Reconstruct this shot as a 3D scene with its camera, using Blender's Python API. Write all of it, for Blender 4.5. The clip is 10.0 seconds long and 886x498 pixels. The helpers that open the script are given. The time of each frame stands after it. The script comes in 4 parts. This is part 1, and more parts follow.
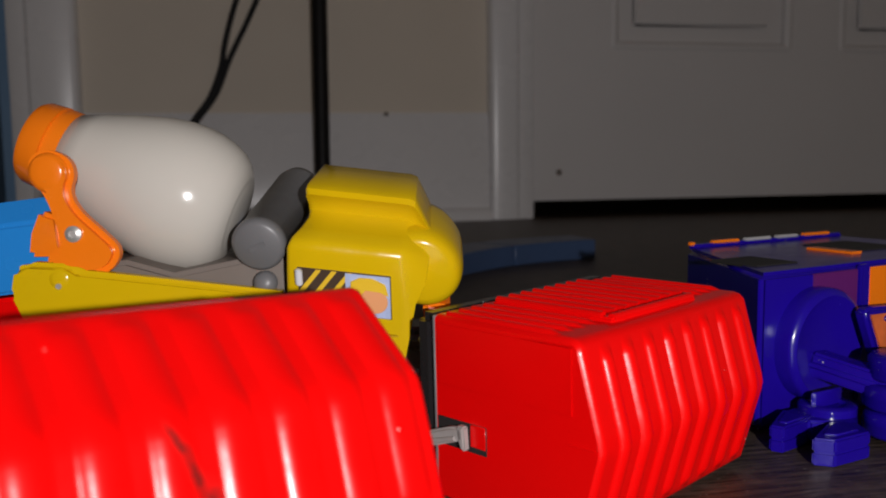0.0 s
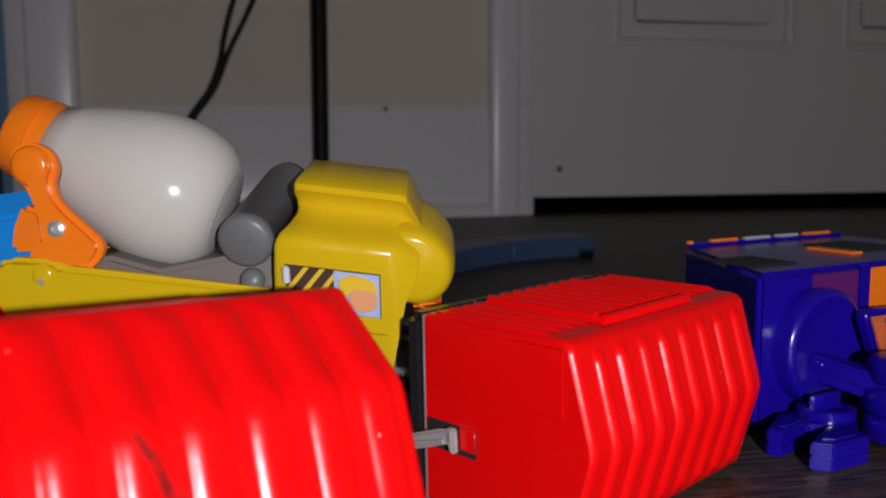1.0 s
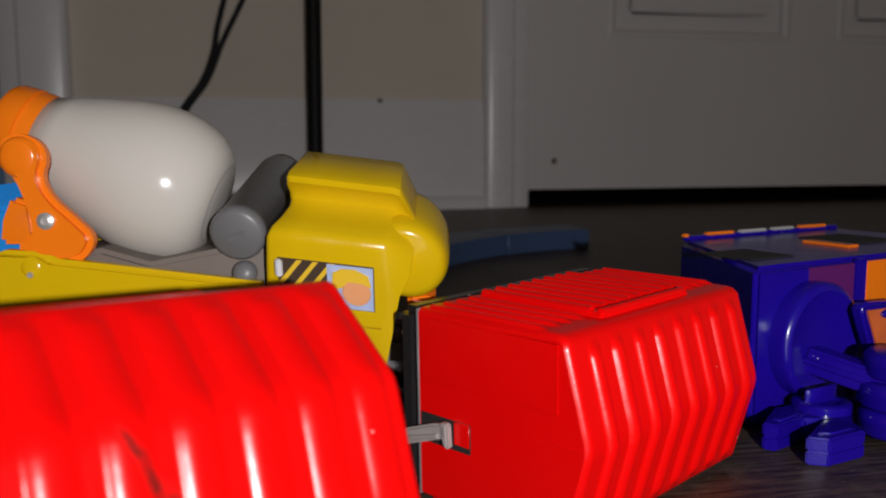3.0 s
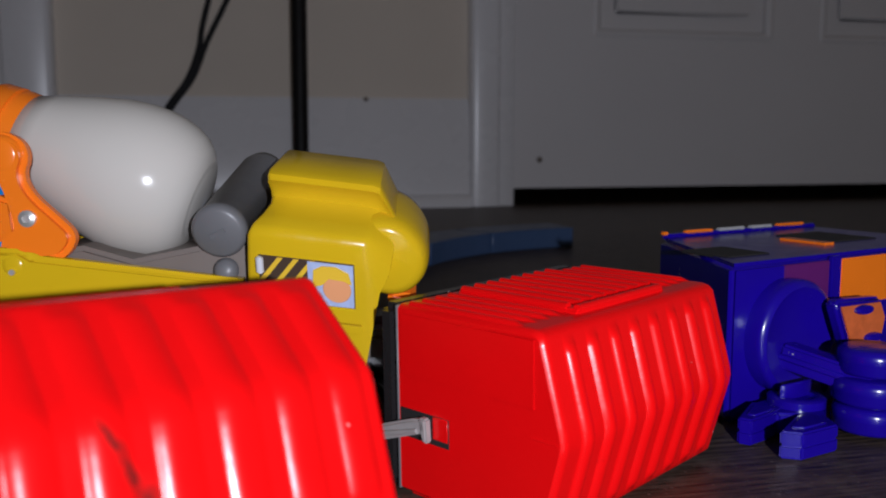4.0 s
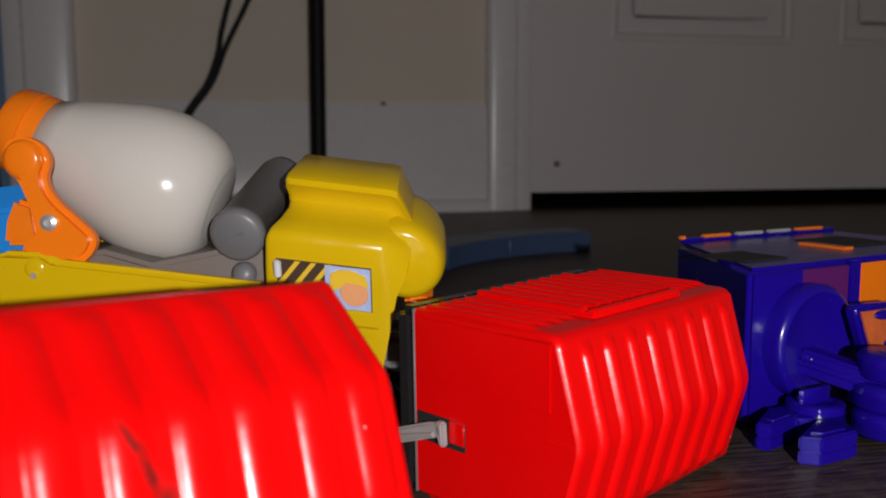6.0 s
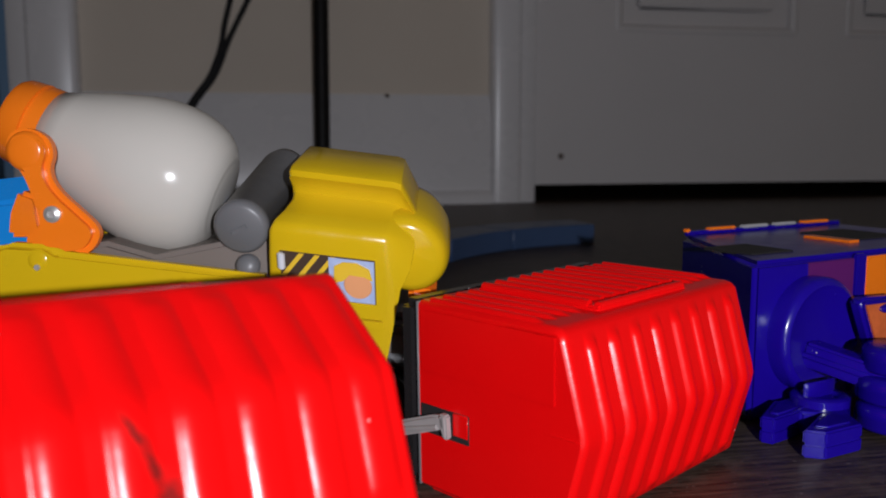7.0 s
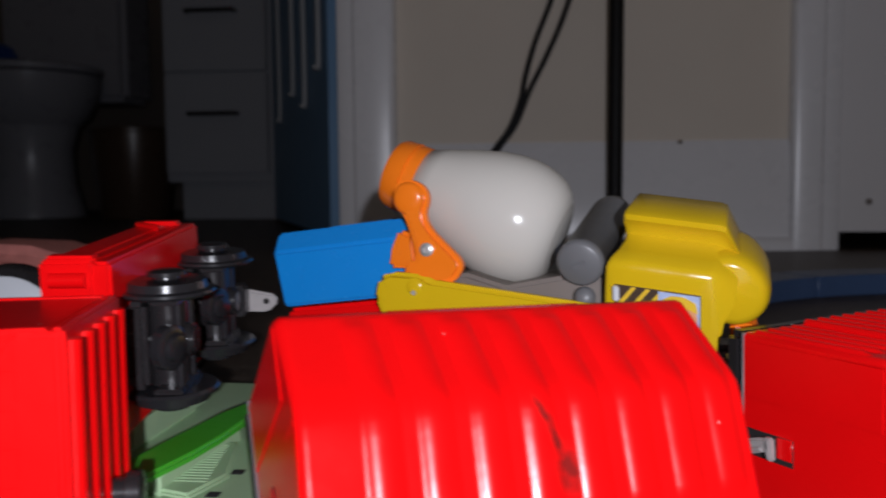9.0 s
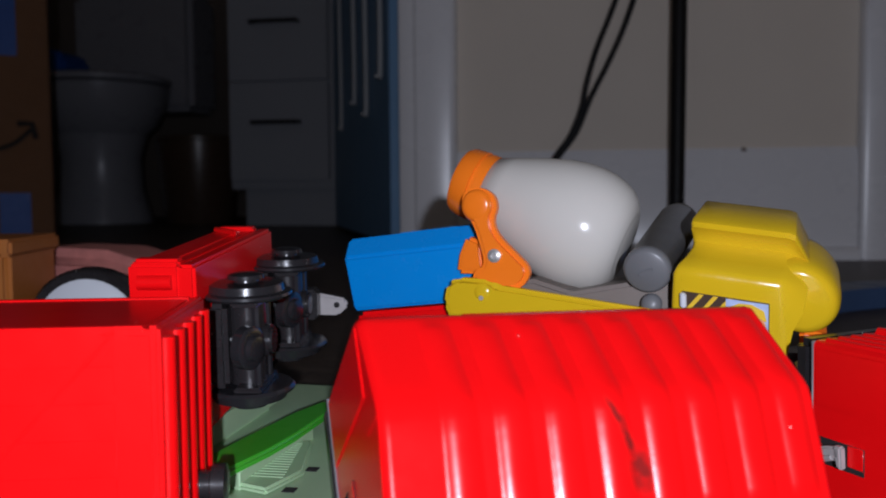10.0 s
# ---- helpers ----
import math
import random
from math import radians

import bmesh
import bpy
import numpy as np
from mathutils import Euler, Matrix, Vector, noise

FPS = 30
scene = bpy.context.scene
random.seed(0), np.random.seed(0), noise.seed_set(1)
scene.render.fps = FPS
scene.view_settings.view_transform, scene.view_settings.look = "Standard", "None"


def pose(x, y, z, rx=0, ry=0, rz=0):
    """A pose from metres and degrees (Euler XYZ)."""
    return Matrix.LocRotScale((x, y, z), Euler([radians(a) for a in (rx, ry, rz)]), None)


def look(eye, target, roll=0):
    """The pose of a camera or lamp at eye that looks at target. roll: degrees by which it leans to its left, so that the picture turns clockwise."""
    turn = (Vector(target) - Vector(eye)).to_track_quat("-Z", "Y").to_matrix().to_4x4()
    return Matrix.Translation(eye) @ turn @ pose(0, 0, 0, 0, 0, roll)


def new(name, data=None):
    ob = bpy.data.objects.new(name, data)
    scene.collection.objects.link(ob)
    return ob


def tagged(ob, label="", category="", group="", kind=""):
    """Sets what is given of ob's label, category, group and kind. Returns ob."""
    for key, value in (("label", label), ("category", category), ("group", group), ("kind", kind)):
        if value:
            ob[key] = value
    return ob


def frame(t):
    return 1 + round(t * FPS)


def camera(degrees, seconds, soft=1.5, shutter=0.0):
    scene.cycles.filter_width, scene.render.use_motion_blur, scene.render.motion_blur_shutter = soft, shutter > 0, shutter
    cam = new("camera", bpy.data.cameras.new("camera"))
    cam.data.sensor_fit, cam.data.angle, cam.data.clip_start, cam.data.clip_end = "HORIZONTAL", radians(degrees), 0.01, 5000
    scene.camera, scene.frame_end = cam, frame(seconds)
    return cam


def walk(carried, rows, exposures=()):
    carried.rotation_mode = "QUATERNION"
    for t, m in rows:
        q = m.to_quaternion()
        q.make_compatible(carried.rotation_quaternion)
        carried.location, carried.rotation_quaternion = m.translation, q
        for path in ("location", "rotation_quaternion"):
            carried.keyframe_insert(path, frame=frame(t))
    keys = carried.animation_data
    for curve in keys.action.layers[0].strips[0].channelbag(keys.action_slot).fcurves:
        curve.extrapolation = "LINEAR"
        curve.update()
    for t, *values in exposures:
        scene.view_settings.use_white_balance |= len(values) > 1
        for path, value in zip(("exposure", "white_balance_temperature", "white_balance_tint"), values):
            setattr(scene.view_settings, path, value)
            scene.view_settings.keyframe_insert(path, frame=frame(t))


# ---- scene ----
cam = camera(53.2, 10.0, soft=1.9, shutter=0.6)
cam.data.dof.use_dof = True
cam.data.dof.focus_distance = 0.275
cam.data.dof.aperture_fstop = 20.0
PATH = [
    (0, (0.001, 0.0, 0.095), (0.414, 1.945, -0.123), -0.6),
    (0.5, (0.004, 0.003, 0.095), (0.414, 1.948, -0.126), -0.5),
    (1, (0.005, 0.005, 0.095), (0.415, 1.949, -0.133), -0.2),
    (1.5, (0.004, 0.007, 0.094), (0.417, 1.951, -0.131), -0.4),
    (2, (0.005, 0.006, 0.095), (0.416, 1.949, -0.136), -0.1),
    (2.5, (0.005, 0.008, 0.095), (0.416, 1.95, -0.146), -0.1),
    (4, (0.007, 0.004, 0.095), (0.457, 1.937, -0.154), -0.0),
    (4.5, (0.007, 0.003, 0.095), (0.433, 1.942, -0.151), 0.0),
    (5, (0.007, 0.003, 0.095), (0.422, 1.945, -0.14), -0.1),
    (5.5, (0.007, 0.003, 0.095), (0.42, 1.946, -0.139), -0.1),
    (7, (0.007, 0.004, 0.095), (0.411, 1.946, -0.162), -0.0),
    (7.5, (0.006, 0.004, 0.095), (0.368, 1.954, -0.16), 0.1),
    (8, (-0.003, -0.01, 0.096), (0.202, 1.967, -0.123), -0.2),
    (8.5, (-0.009, -0.023, 0.096), (-0.038, 1.969, -0.079), -0.3),
    (9, (-0.012, -0.032, 0.096), (-0.226, 1.951, -0.056), -0.5),
    (9.5, (-0.015, -0.04, 0.096), (-0.335, 1.93, -0.038), -0.5),
    (10, (-0.015, -0.039, 0.096), (-0.356, 1.927, -0.038), -0.4),
]
walk(cam, [(t, look(eye, target, roll)) for t, eye, target, roll in PATH],
     exposures=[(0, 0.0, 6350, 13), (0.5, 0.0, 6350, 13), (1, 0.0, 5900, 13), (1.5, 0.0, 6350, 12), (2, 0.0, 5800, 13), (2.5, 0.0, 6300, 12), (3.8, 0.0, 5800, 13), (4, 0.0, 5600, 14), (4.5, 0.0, 5600, 13), (5, 0.0, 6050, 13), (5.5, 0.0, 6450, 14), (7, 0.0, 5850, 13),
                (7.5, 0.0, 6200, 15), (8, 0.0, 5850, 13), (8.5, 0.0, 5850, 17), (9, 0.0, 5750, 14), (9.5, 0.0, 5200, 23), (10, 0.0, 5450, 15)])

# ---- light: a small lamp held behind the camera, and the dim room ----
world = bpy.data.worlds.new("world")
scene.world = world
world.use_nodes = True
world.node_tree.nodes["Background"].inputs["Color"].default_value = (0.75, 0.85, 1.0, 1)
world.node_tree.nodes["Background"].inputs["Strength"].default_value = 0.011
lamp_data = bpy.data.lights.new("hand_lamp", "POINT")
lamp_data.energy = 8.1
lamp_data.color = (1.0, 0.965, 0.93)
lamp_data.shadow_soft_size = 0.0035
new("hand_lamp", lamp_data).matrix_world = pose(0.037, -0.21, 0.126)


# ---- materials ----
def mat(name, color, rough=0.3, metal=0.0, var=0.08, scale=60.0, bump=0.0, bump_scale=300.0, dirt=None, dirt_at=(0.62, 0.75), dirt_scale=35.0, coat=0.0, spec=0.5, stretch=(1, 1, 1), rough_var=0.12, dust=0.0):
    m = bpy.data.materials.new(name)
    m.use_nodes = True
    nt = m.node_tree
    b = nt.nodes["Principled BSDF"]
    b.inputs["Metallic"].default_value = metal
    b.inputs["Coat Weight"].default_value = coat
    b.inputs["Specular IOR Level"].default_value = spec
    co = nt.nodes.new("ShaderNodeTexCoord")
    mp = nt.nodes.new("ShaderNodeMapping")
    mp.inputs["Scale"].default_value = stretch
    nt.links.new(co.outputs["Object"], mp.inputs["Vector"])
    n1 = nt.nodes.new("ShaderNodeTexNoise")
    n1.inputs["Scale"].default_value = scale
    n1.inputs["Detail"].default_value = 6
    nt.links.new(mp.outputs["Vector"], n1.inputs["Vector"])
    mix = nt.nodes.new("ShaderNodeMix")
    mix.data_type = "RGBA"
    mix.inputs["A"].default_value = tuple(c * (1 - var) for c in color) + (1,)
    mix.inputs["B"].default_value = tuple(min(1, c * (1 + var)) for c in color) + (1,)
    nt.links.new(n1.outputs["Fac"], mix.inputs["Factor"])
    out = mix.outputs["Result"]
    if dirt:
        n2 = nt.nodes.new("ShaderNodeTexNoise")
        n2.inputs["Scale"].default_value = dirt_scale
        n2.inputs["Detail"].default_value = 9
        n2.inputs["Roughness"].default_value = 0.7
        nt.links.new(mp.outputs["Vector"], n2.inputs["Vector"])
        ramp = nt.nodes.new("ShaderNodeMapRange")
        ramp.inputs["From Min"].default_value, ramp.inputs["From Max"].default_value = dirt_at
        nt.links.new(n2.outputs["Fac"], ramp.inputs["Value"])
        mix2 = nt.nodes.new("ShaderNodeMix")
        mix2.data_type = "RGBA"
        nt.links.new(ramp.outputs["Result"], mix2.inputs["Factor"])
        nt.links.new(out, mix2.inputs["A"])
        mix2.inputs["B"].default_value = dirt + (1,)
        out = mix2.outputs["Result"]
    if dust:
        # scattered pale specks of dust, a fraction of a millimetre across
        vo = nt.nodes.new("ShaderNodeTexVoronoi")
        vo.inputs["Scale"].default_value = 210
        nt.links.new(co.outputs["Object"], vo.inputs["Vector"])
        near = nt.nodes.new("ShaderNodeMath")
        near.operation = "LESS_THAN"
        near.inputs[1].default_value = 0.065
        nt.links.new(vo.outputs["Distance"], near.inputs[0])
        pick = nt.nodes.new("ShaderNodeSeparateColor")
        nt.links.new(vo.outputs["Color"], pick.inputs["Color"])
        few = nt.nodes.new("ShaderNodeMath")
        few.operation = "LESS_THAN"
        few.inputs[1].default_value = dust
        nt.links.new(pick.outputs["Red"], few.inputs[0])
        both = nt.nodes.new("ShaderNodeMath")
        both.operation = "MULTIPLY"
        nt.links.new(near.outputs["Value"], both.inputs[0])
        nt.links.new(few.outputs["Value"], both.inputs[1])
        soft_ = nt.nodes.new("ShaderNodeMath")
        soft_.operation = "MULTIPLY"
        soft_.inputs[1].default_value = 0.7
        nt.links.new(both.outputs["Value"], soft_.inputs[0])
        mix3 = nt.nodes.new("ShaderNodeMix")
        mix3.data_type = "RGBA"
        nt.links.new(soft_.outputs["Value"], mix3.inputs["Factor"])
        nt.links.new(out, mix3.inputs["A"])
        mix3.inputs["B"].default_value = (0.62, 0.55, 0.52, 1)
        out = mix3.outputs["Result"]
    nt.links.new(out, b.inputs["Base Color"])
    n3 = nt.nodes.new("ShaderNodeTexNoise")
    n3.inputs["Scale"].default_value = scale * 2.3
    n3.inputs["Detail"].default_value = 8
    nt.links.new(mp.outputs["Vector"], n3.inputs["Vector"])
    rr = nt.nodes.new("ShaderNodeMapRange")
    rr.inputs["To Min"].default_value, rr.inputs["To Max"].default_value = max(0.02, rough - rough_var), min(1, rough + rough_var)
    nt.links.new(n3.outputs["Fac"], rr.inputs["Value"])
    nt.links.new(rr.outputs["Result"], b.inputs["Roughness"])
    if bump:
        n4 = nt.nodes.new("ShaderNodeTexNoise")
        n4.inputs["Scale"].default_value = bump_scale
        n4.inputs["Detail"].default_value = 5
        nt.links.new(mp.outputs["Vector"], n4.inputs["Vector"])
        bp = nt.nodes.new("ShaderNodeBump")
        bp.inputs["Strength"].default_value = bump
        bp.inputs["Distance"].default_value = 0.001
        nt.links.new(n4.outputs["Fac"], bp.inputs["Height"])
        nt.links.new(bp.outputs["Normal"], b.inputs["Normal"])
    return m


RED = mat("red_plastic", (0.84, 0.0018, 0.0013), 0.23, var=0.05, bump=0.03, bump_scale=350, rough_var=0.06, spec=0.30, dust=0.07, dirt=(0.30, 0.01, 0.01), dirt_at=(0.66, 0.80), dirt_scale=60)
RED_DARK = mat("dark_red_plastic", (0.45, 0.010, 0.010), 0.4)
YELLOW = mat("yellow_plastic", (0.66, 0.435, 0.001), 0.19, spec=0.36, var=0.04, bump=0.05, bump_scale=250)
ORANGE = mat("orange_plastic", (0.92, 0.205, 0.005), 0.24, var=0.04, bump=0.05, bump_scale=250)
CREAM = mat("cream_plastic", (0.605, 0.575, 0.520), 0.15, var=0.03, bump=0.03, bump_scale=200)
GREY = mat("grey_plastic", (0.15, 0.15, 0.155), 0.38, var=0.06, bump=0.05)
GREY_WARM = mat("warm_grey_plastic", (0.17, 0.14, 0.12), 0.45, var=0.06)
GREY_LIGHT = mat("light_grey_plastic", (0.42, 0.42, 0.42), 0.4, var=0.05)
BLACK = mat("black_plastic", (0.018, 0.016, 0.017), 0.27, var=0.15, bump=0.05, dirt=(0.05, 0.045, 0.04), dirt_at=(0.68, 0.88), dirt_scale=160, dust=0.2)
HOOK = mat("dull_grey_plastic", (0.36, 0.33, 0.32), 0.45, var=0.2, scale=200, bump=0.1)
WHEEL = mat("worn_black_plastic", (0.018, 0.017, 0.019), 0.22, var=0.25, scale=120, bump=0.08, dirt=(0.10, 0.095, 0.09), dirt_at=(0.62, 0.86), dirt_scale=130)
STEEL = mat("bright_steel", (0.60, 0.59, 0.57), 0.38, 0.6)
PURPLE = mat("purple_plastic", (0.013, 0.003, 0.285), 0.22, var=0.08, bump=0.06, bump_scale=350, dirt=(0.04, 0.02, 0.24), dirt_at=(0.68, 0.85), dirt_scale=90, dust=0.16)
MAGENTA = mat("plum_plastic", (0.11, 0.012, 0.13), 0.35)
BLUE = mat("blue_plastic", (0.020, 0.25, 0.72), 0.25, var=0.04, bump=0.05, bump_scale=250)
TRACK_BLUE = mat("slate_blue_plastic", (0.042, 0.075, 0.16), 0.42, var=0.08, bump=0.05)
GREEN = mat("leaf_green_plastic", (0.07, 0.42, 0.02), 0.33, var=0.10)
GREEN_PALE = mat("pale_green_plastic", (0.40, 0.56, 0.33), 0.35, var=0.05)
WHITE = mat("white_plastic", (0.66, 0.68, 0.72), 0.35, var=0.03)
PINK = mat("dusty_pink_fabric", (0.56, 0.21, 0.18), 0.8, var=0.3, scale=150, bump=0.5, bump_scale=400)
WOOD_OR = mat("orange_brown_plastic", (0.50, 0.17, 0.03), 0.4, var=0.12)
WALL = mat("warm_grey_wall_paint", (0.75, 0.67, 0.57), 0.8, var=0.05, scale=9, bump=0.12, bump_scale=260, rough_var=0.05)
TRIM = mat("white_gloss_trim_paint", (0.80, 0.79, 0.80), 0.27, var=0.04, scale=7, rough_var=0.05, bump=0.03, bump_scale=40, dirt=(0.36, 0.33, 0.30), dirt_at=(0.66, 0.85), dirt_scale=14)
DOORP = mat("white_door_paint", (0.73, 0.71, 0.71), 0.42, var=0.05, scale=5, bump=0.06, bump_scale=120, dirt=(0.30, 0.27, 0.25), dirt_at=(0.68, 0.9), dirt_scale=10)
DARK = mat("gap_shade_and_sticker", (0.012, 0.010, 0.010), 0.9, var=0.1)
POLE = mat("black_lamp_metal", (0.008, 0.007, 0.007), 0.5, var=0.2, spec=0.2)
CABLE = mat("black_rubber_cable", (0.014, 0.014, 0.016), 0.6, var=0.2, spec=0.25)
CARD = mat("brown_cardboard", (0.20, 0.095, 0.042), 0.85, var=0.12, scale=30, bump=0.2, bump_scale=150)
TAPE = mat("blue_tape", (0.02, 0.09, 0.40), 0.5)
PRINT = mat("black_print", (0.02, 0.018, 0.016), 0.7)
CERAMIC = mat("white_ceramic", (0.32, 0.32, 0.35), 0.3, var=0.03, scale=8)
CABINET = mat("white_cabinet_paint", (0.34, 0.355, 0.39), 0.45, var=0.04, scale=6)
SLATE = mat("blue_grey_door_paint", (0.15, 0.29, 0.48), 0.5, var=0.08, scale=6)
STICK_BLUE = mat("pale_blue_sticker", (0.42, 0.50, 0.74), 0.3, var=0.25, scale=260)
STICK_DARK = mat("brown_black_sticker", (0.07, 0.045, 0.03), 0.3)
FADED = mat("faded_orange_sticker", (0.62, 0.13, 0.03), 0.5, var=0.3, scale=300)
STICK_SKIN = mat("tan_sticker_shape", (0.80, 0.36, 0.16), 0.3)
STICK_YEL = mat("yellow_sticker_stripe", (0.80, 0.52, 0.03), 0.3)


def scuffed(base, name, marks, colour):
    """A copy of a material with rubbed-on marks: each is a soft-edged oval (centre x, y, half axes, turn), broken up by grain."""
    m = base.copy()
    m.name = name
    nt = m.node_tree
    b = nt.nodes["Principled BSDF"]
    co = nt.nodes.new("ShaderNodeTexCoord")
    grain = nt.nodes.new("ShaderNodeTexNoise")
    grain.inputs["Scale"].default_value, grain.inputs["Detail"].default_value = 420, 6
    nt.links.new(co.outputs["Object"], grain.inputs["Vector"])
    total = None
    for cx, cy, rx, ry, turn in marks:
        mp = nt.nodes.new("ShaderNodeMapping")
        mp.vector_type = "TEXTURE"
        mp.inputs["Location"].default_value = (cx, cy, 0)
        mp.inputs["Rotation"].default_value = (0, 0, radians(turn))
        mp.inputs["Scale"].default_value = (rx, ry, 1)
        nt.links.new(co.outputs["Object"], mp.inputs["Vector"])
        g = nt.nodes.new("ShaderNodeTexGradient")
        g.gradient_type = "SPHERICAL"
        nt.links.new(mp.outputs["Vector"], g.inputs["Vector"])
        if total is None:
            total = g.outputs["Fac"]
        else:
            top = nt.nodes.new("ShaderNodeMath")
            top.operation = "MAXIMUM"
            nt.links.new(total, top.inputs[0])
            nt.links.new(g.outputs["Fac"], top.inputs[1])
            total = top.outputs["Value"]
    mul = nt.nodes.new("ShaderNodeMath")
    mul.operation = "MULTIPLY"
    nt.links.new(total, mul.inputs[0])
    nt.links.new(grain.outputs["Fac"], mul.inputs[1])
    rng = nt.nodes.new("ShaderNodeMapRange")
    rng.inputs["From Min"].default_value, rng.inputs["From Max"].default_value, rng.inputs["To Max"].default_value = 0.05, 0.42, 0.80
    nt.links.new(mul.outputs["Value"], rng.inputs["Value"])
    mix = nt.nodes.new("ShaderNodeMix")
    mix.data_type = "RGBA"
    mix.inputs["B"].default_value = colour + (1,)
    nt.links.new(rng.outputs["Result"], mix.inputs["Factor"])
    nt.links.new(b.inputs["Base Color"].links[0].from_socket, mix.inputs["A"])
    nt.links.new(mix.outputs["Result"], b.inputs["Base Color"])
    return m


RED_SCUFFED = scuffed(RED, "scuffed_red_plastic", [(0.0041, -0.0134, 0.0046, 0.0064, 12), (0.0020, -0.0085, 0.0018, 0.0085, 19), (-0.0005, -0.0030, 0.0012, 0.0050, 25)], (0.085, 0.014, 0.012))


def wood_floor():
    m = bpy.data.materials.new("dark_wood_laminate")
    m.use_nodes = True
    nt = m.node_tree
    b = nt.nodes["Principled BSDF"]
    co = nt.nodes.new("ShaderNodeTexCoord")
    mp = nt.nodes.new("ShaderNodeMapping")
    mp.inputs["Scale"].default_value = (1.0, 14.0, 1.0)
    mp.inputs["Rotation"].default_value = (0, 0, radians(-12))
    nt.links.new(co.outputs["Object"], mp.inputs["Vector"])
    n = nt.nodes.new("ShaderNodeTexNoise")
    n.inputs["Scale"].default_value, n.inputs["Detail"].default_value, n.inputs["Roughness"].default_value = 38, 10, 0.72
    nt.links.new(mp.outputs["Vector"], n.inputs["Vector"])
    r = nt.nodes.new("ShaderNodeValToRGB")
    r.color_ramp.elements[0].position, r.color_ramp.elements[0].color = 0.35, (0.008, 0.006, 0.005, 1)
    r.color_ramp.elements[1].position, r.color_ramp.elements[1].color = 0.74, (0.150, 0.108, 0.078, 1)
    nt.links.new(n.outputs["Fac"], r.inputs["Fac"])
    d = nt.nodes.new("ShaderNodeTexNoise")
    d.inputs["Scale"].default_value, d.inputs["Detail"].default_value = 420, 3
    nt.links.new(co.outputs["Object"], d.inputs["Vector"])
    dr = nt.nodes.new("ShaderNodeMapRange")
    dr.inputs["From Min"].default_value, dr.inputs["From Max"].default_value = 0.66, 0.76
    nt.links.new(d.outputs["Fac"], dr.inputs["Value"])
    mx = nt.nodes.new("ShaderNodeMix")
    mx.data_type = "RGBA"
    mx.inputs["B"].default_value = (0.24, 0.21, 0.18, 1)
    nt.links.new(dr.outputs["Result"], mx.inputs["Factor"])
    worn = nt.nodes.new("ShaderNodeTexNoise")
    worn.inputs["Scale"].default_value, worn.inputs["Detail"].default_value, worn.inputs["Roughness"].default_value = 55, 8, 0.75
    nt.links.new(co.outputs["Object"], worn.inputs["Vector"])
    wr = nt.nodes.new("ShaderNodeMapRange")
    wr.inputs["From Min"].default_value, wr.inputs["From Max"].default_value, wr.inputs["To Max"].default_value = 0.52, 0.74, 0.6
    nt.links.new(worn.outputs["Fac"], wr.inputs["Value"])
    patch = nt.nodes.new("ShaderNodeMix")
    patch.data_type = "RGBA"
    patch.inputs["B"].default_value = (0.150, 0.125, 0.105, 1)
    nt.links.new(wr.outputs["Result"], patch.inputs["Factor"])
    nt.links.new(r.outputs["Color"], patch.inputs["A"])
    nt.links.new(patch.outputs["Result"], mx.inputs["A"])
    nt.links.new(mx.outputs["Result"], b.inputs["Base Color"])
    b.inputs["Roughness"].default_value = 0.42
    b.inputs["Specular IOR Level"].default_value = 0.14
    bp = nt.nodes.new("ShaderNodeBump")
    bp.inputs["Strength"].default_value, bp.inputs["Distance"].default_value = 0.35, 0.0006
    nt.links.new(n.outputs["Fac"], bp.inputs["Height"])
    nt.links.new(bp.outputs["Normal"], b.inputs["Normal"])
    return m


FLOOR = wood_floor()


# ---- mesh helpers ----
def part(name, bm, material, parent=None, label="", smooth=40, m=None):
    me = bpy.data.meshes.new(name)
    bmesh.ops.recalc_face_normals(bm, faces=bm.faces)
    bm.to_mesh(me)
    bm.free()
    for p in me.polygons:
        p.use_smooth = True
    me.materials.append(material)
    me.set_sharp_from_angle(angle=radians(smooth))
    ob = new(name, me)
    if m is not None:
        ob.matrix_world = m
    if parent:
        ob.parent = parent
    if label:
        tagged(ob, label)
    return ob


def thing(name, m, label, category, group="", kind=""):
    ob = new(name)
    ob.empty_display_size = 0.01
    ob.matrix_world = m
    return tagged(ob, label, category, group, kind)


def bevel(bm, r, seg=2, angle=30):
    if r:
        es = [e for e in bm.edges if len(e.link_faces) == 2 and e.calc_face_angle(0) > radians(angle)]
        bmesh.ops.bevel(bm, geom=es, offset=r, segments=seg, affect="EDGES", clamp_overlap=True)
    return bm


def box(x0, y0, z0, x1, y1, z1, r=0.0, seg=2, bm=None):
    b = bmesh.new()
    bmesh.ops.create_cube(b, size=1)
    for v in b.verts:
        v.co = ((x0 + x1) / 2 + v.co.x * (x1 - x0), (y0 + y1) / 2 + v.co.y * (y1 - y0), (z0 + z1) / 2 + v.co.z * (z1 - z0))
    bevel(b, r, seg)
    return join(bm, b)


def join(bm, b):
    if bm is None:
        return b
    me = bpy.data.meshes.new("tmp")
    b.to_mesh(me)
    b.free()
    bm.from_mesh(me)
    bpy.data.meshes.remove(me)
    return bm


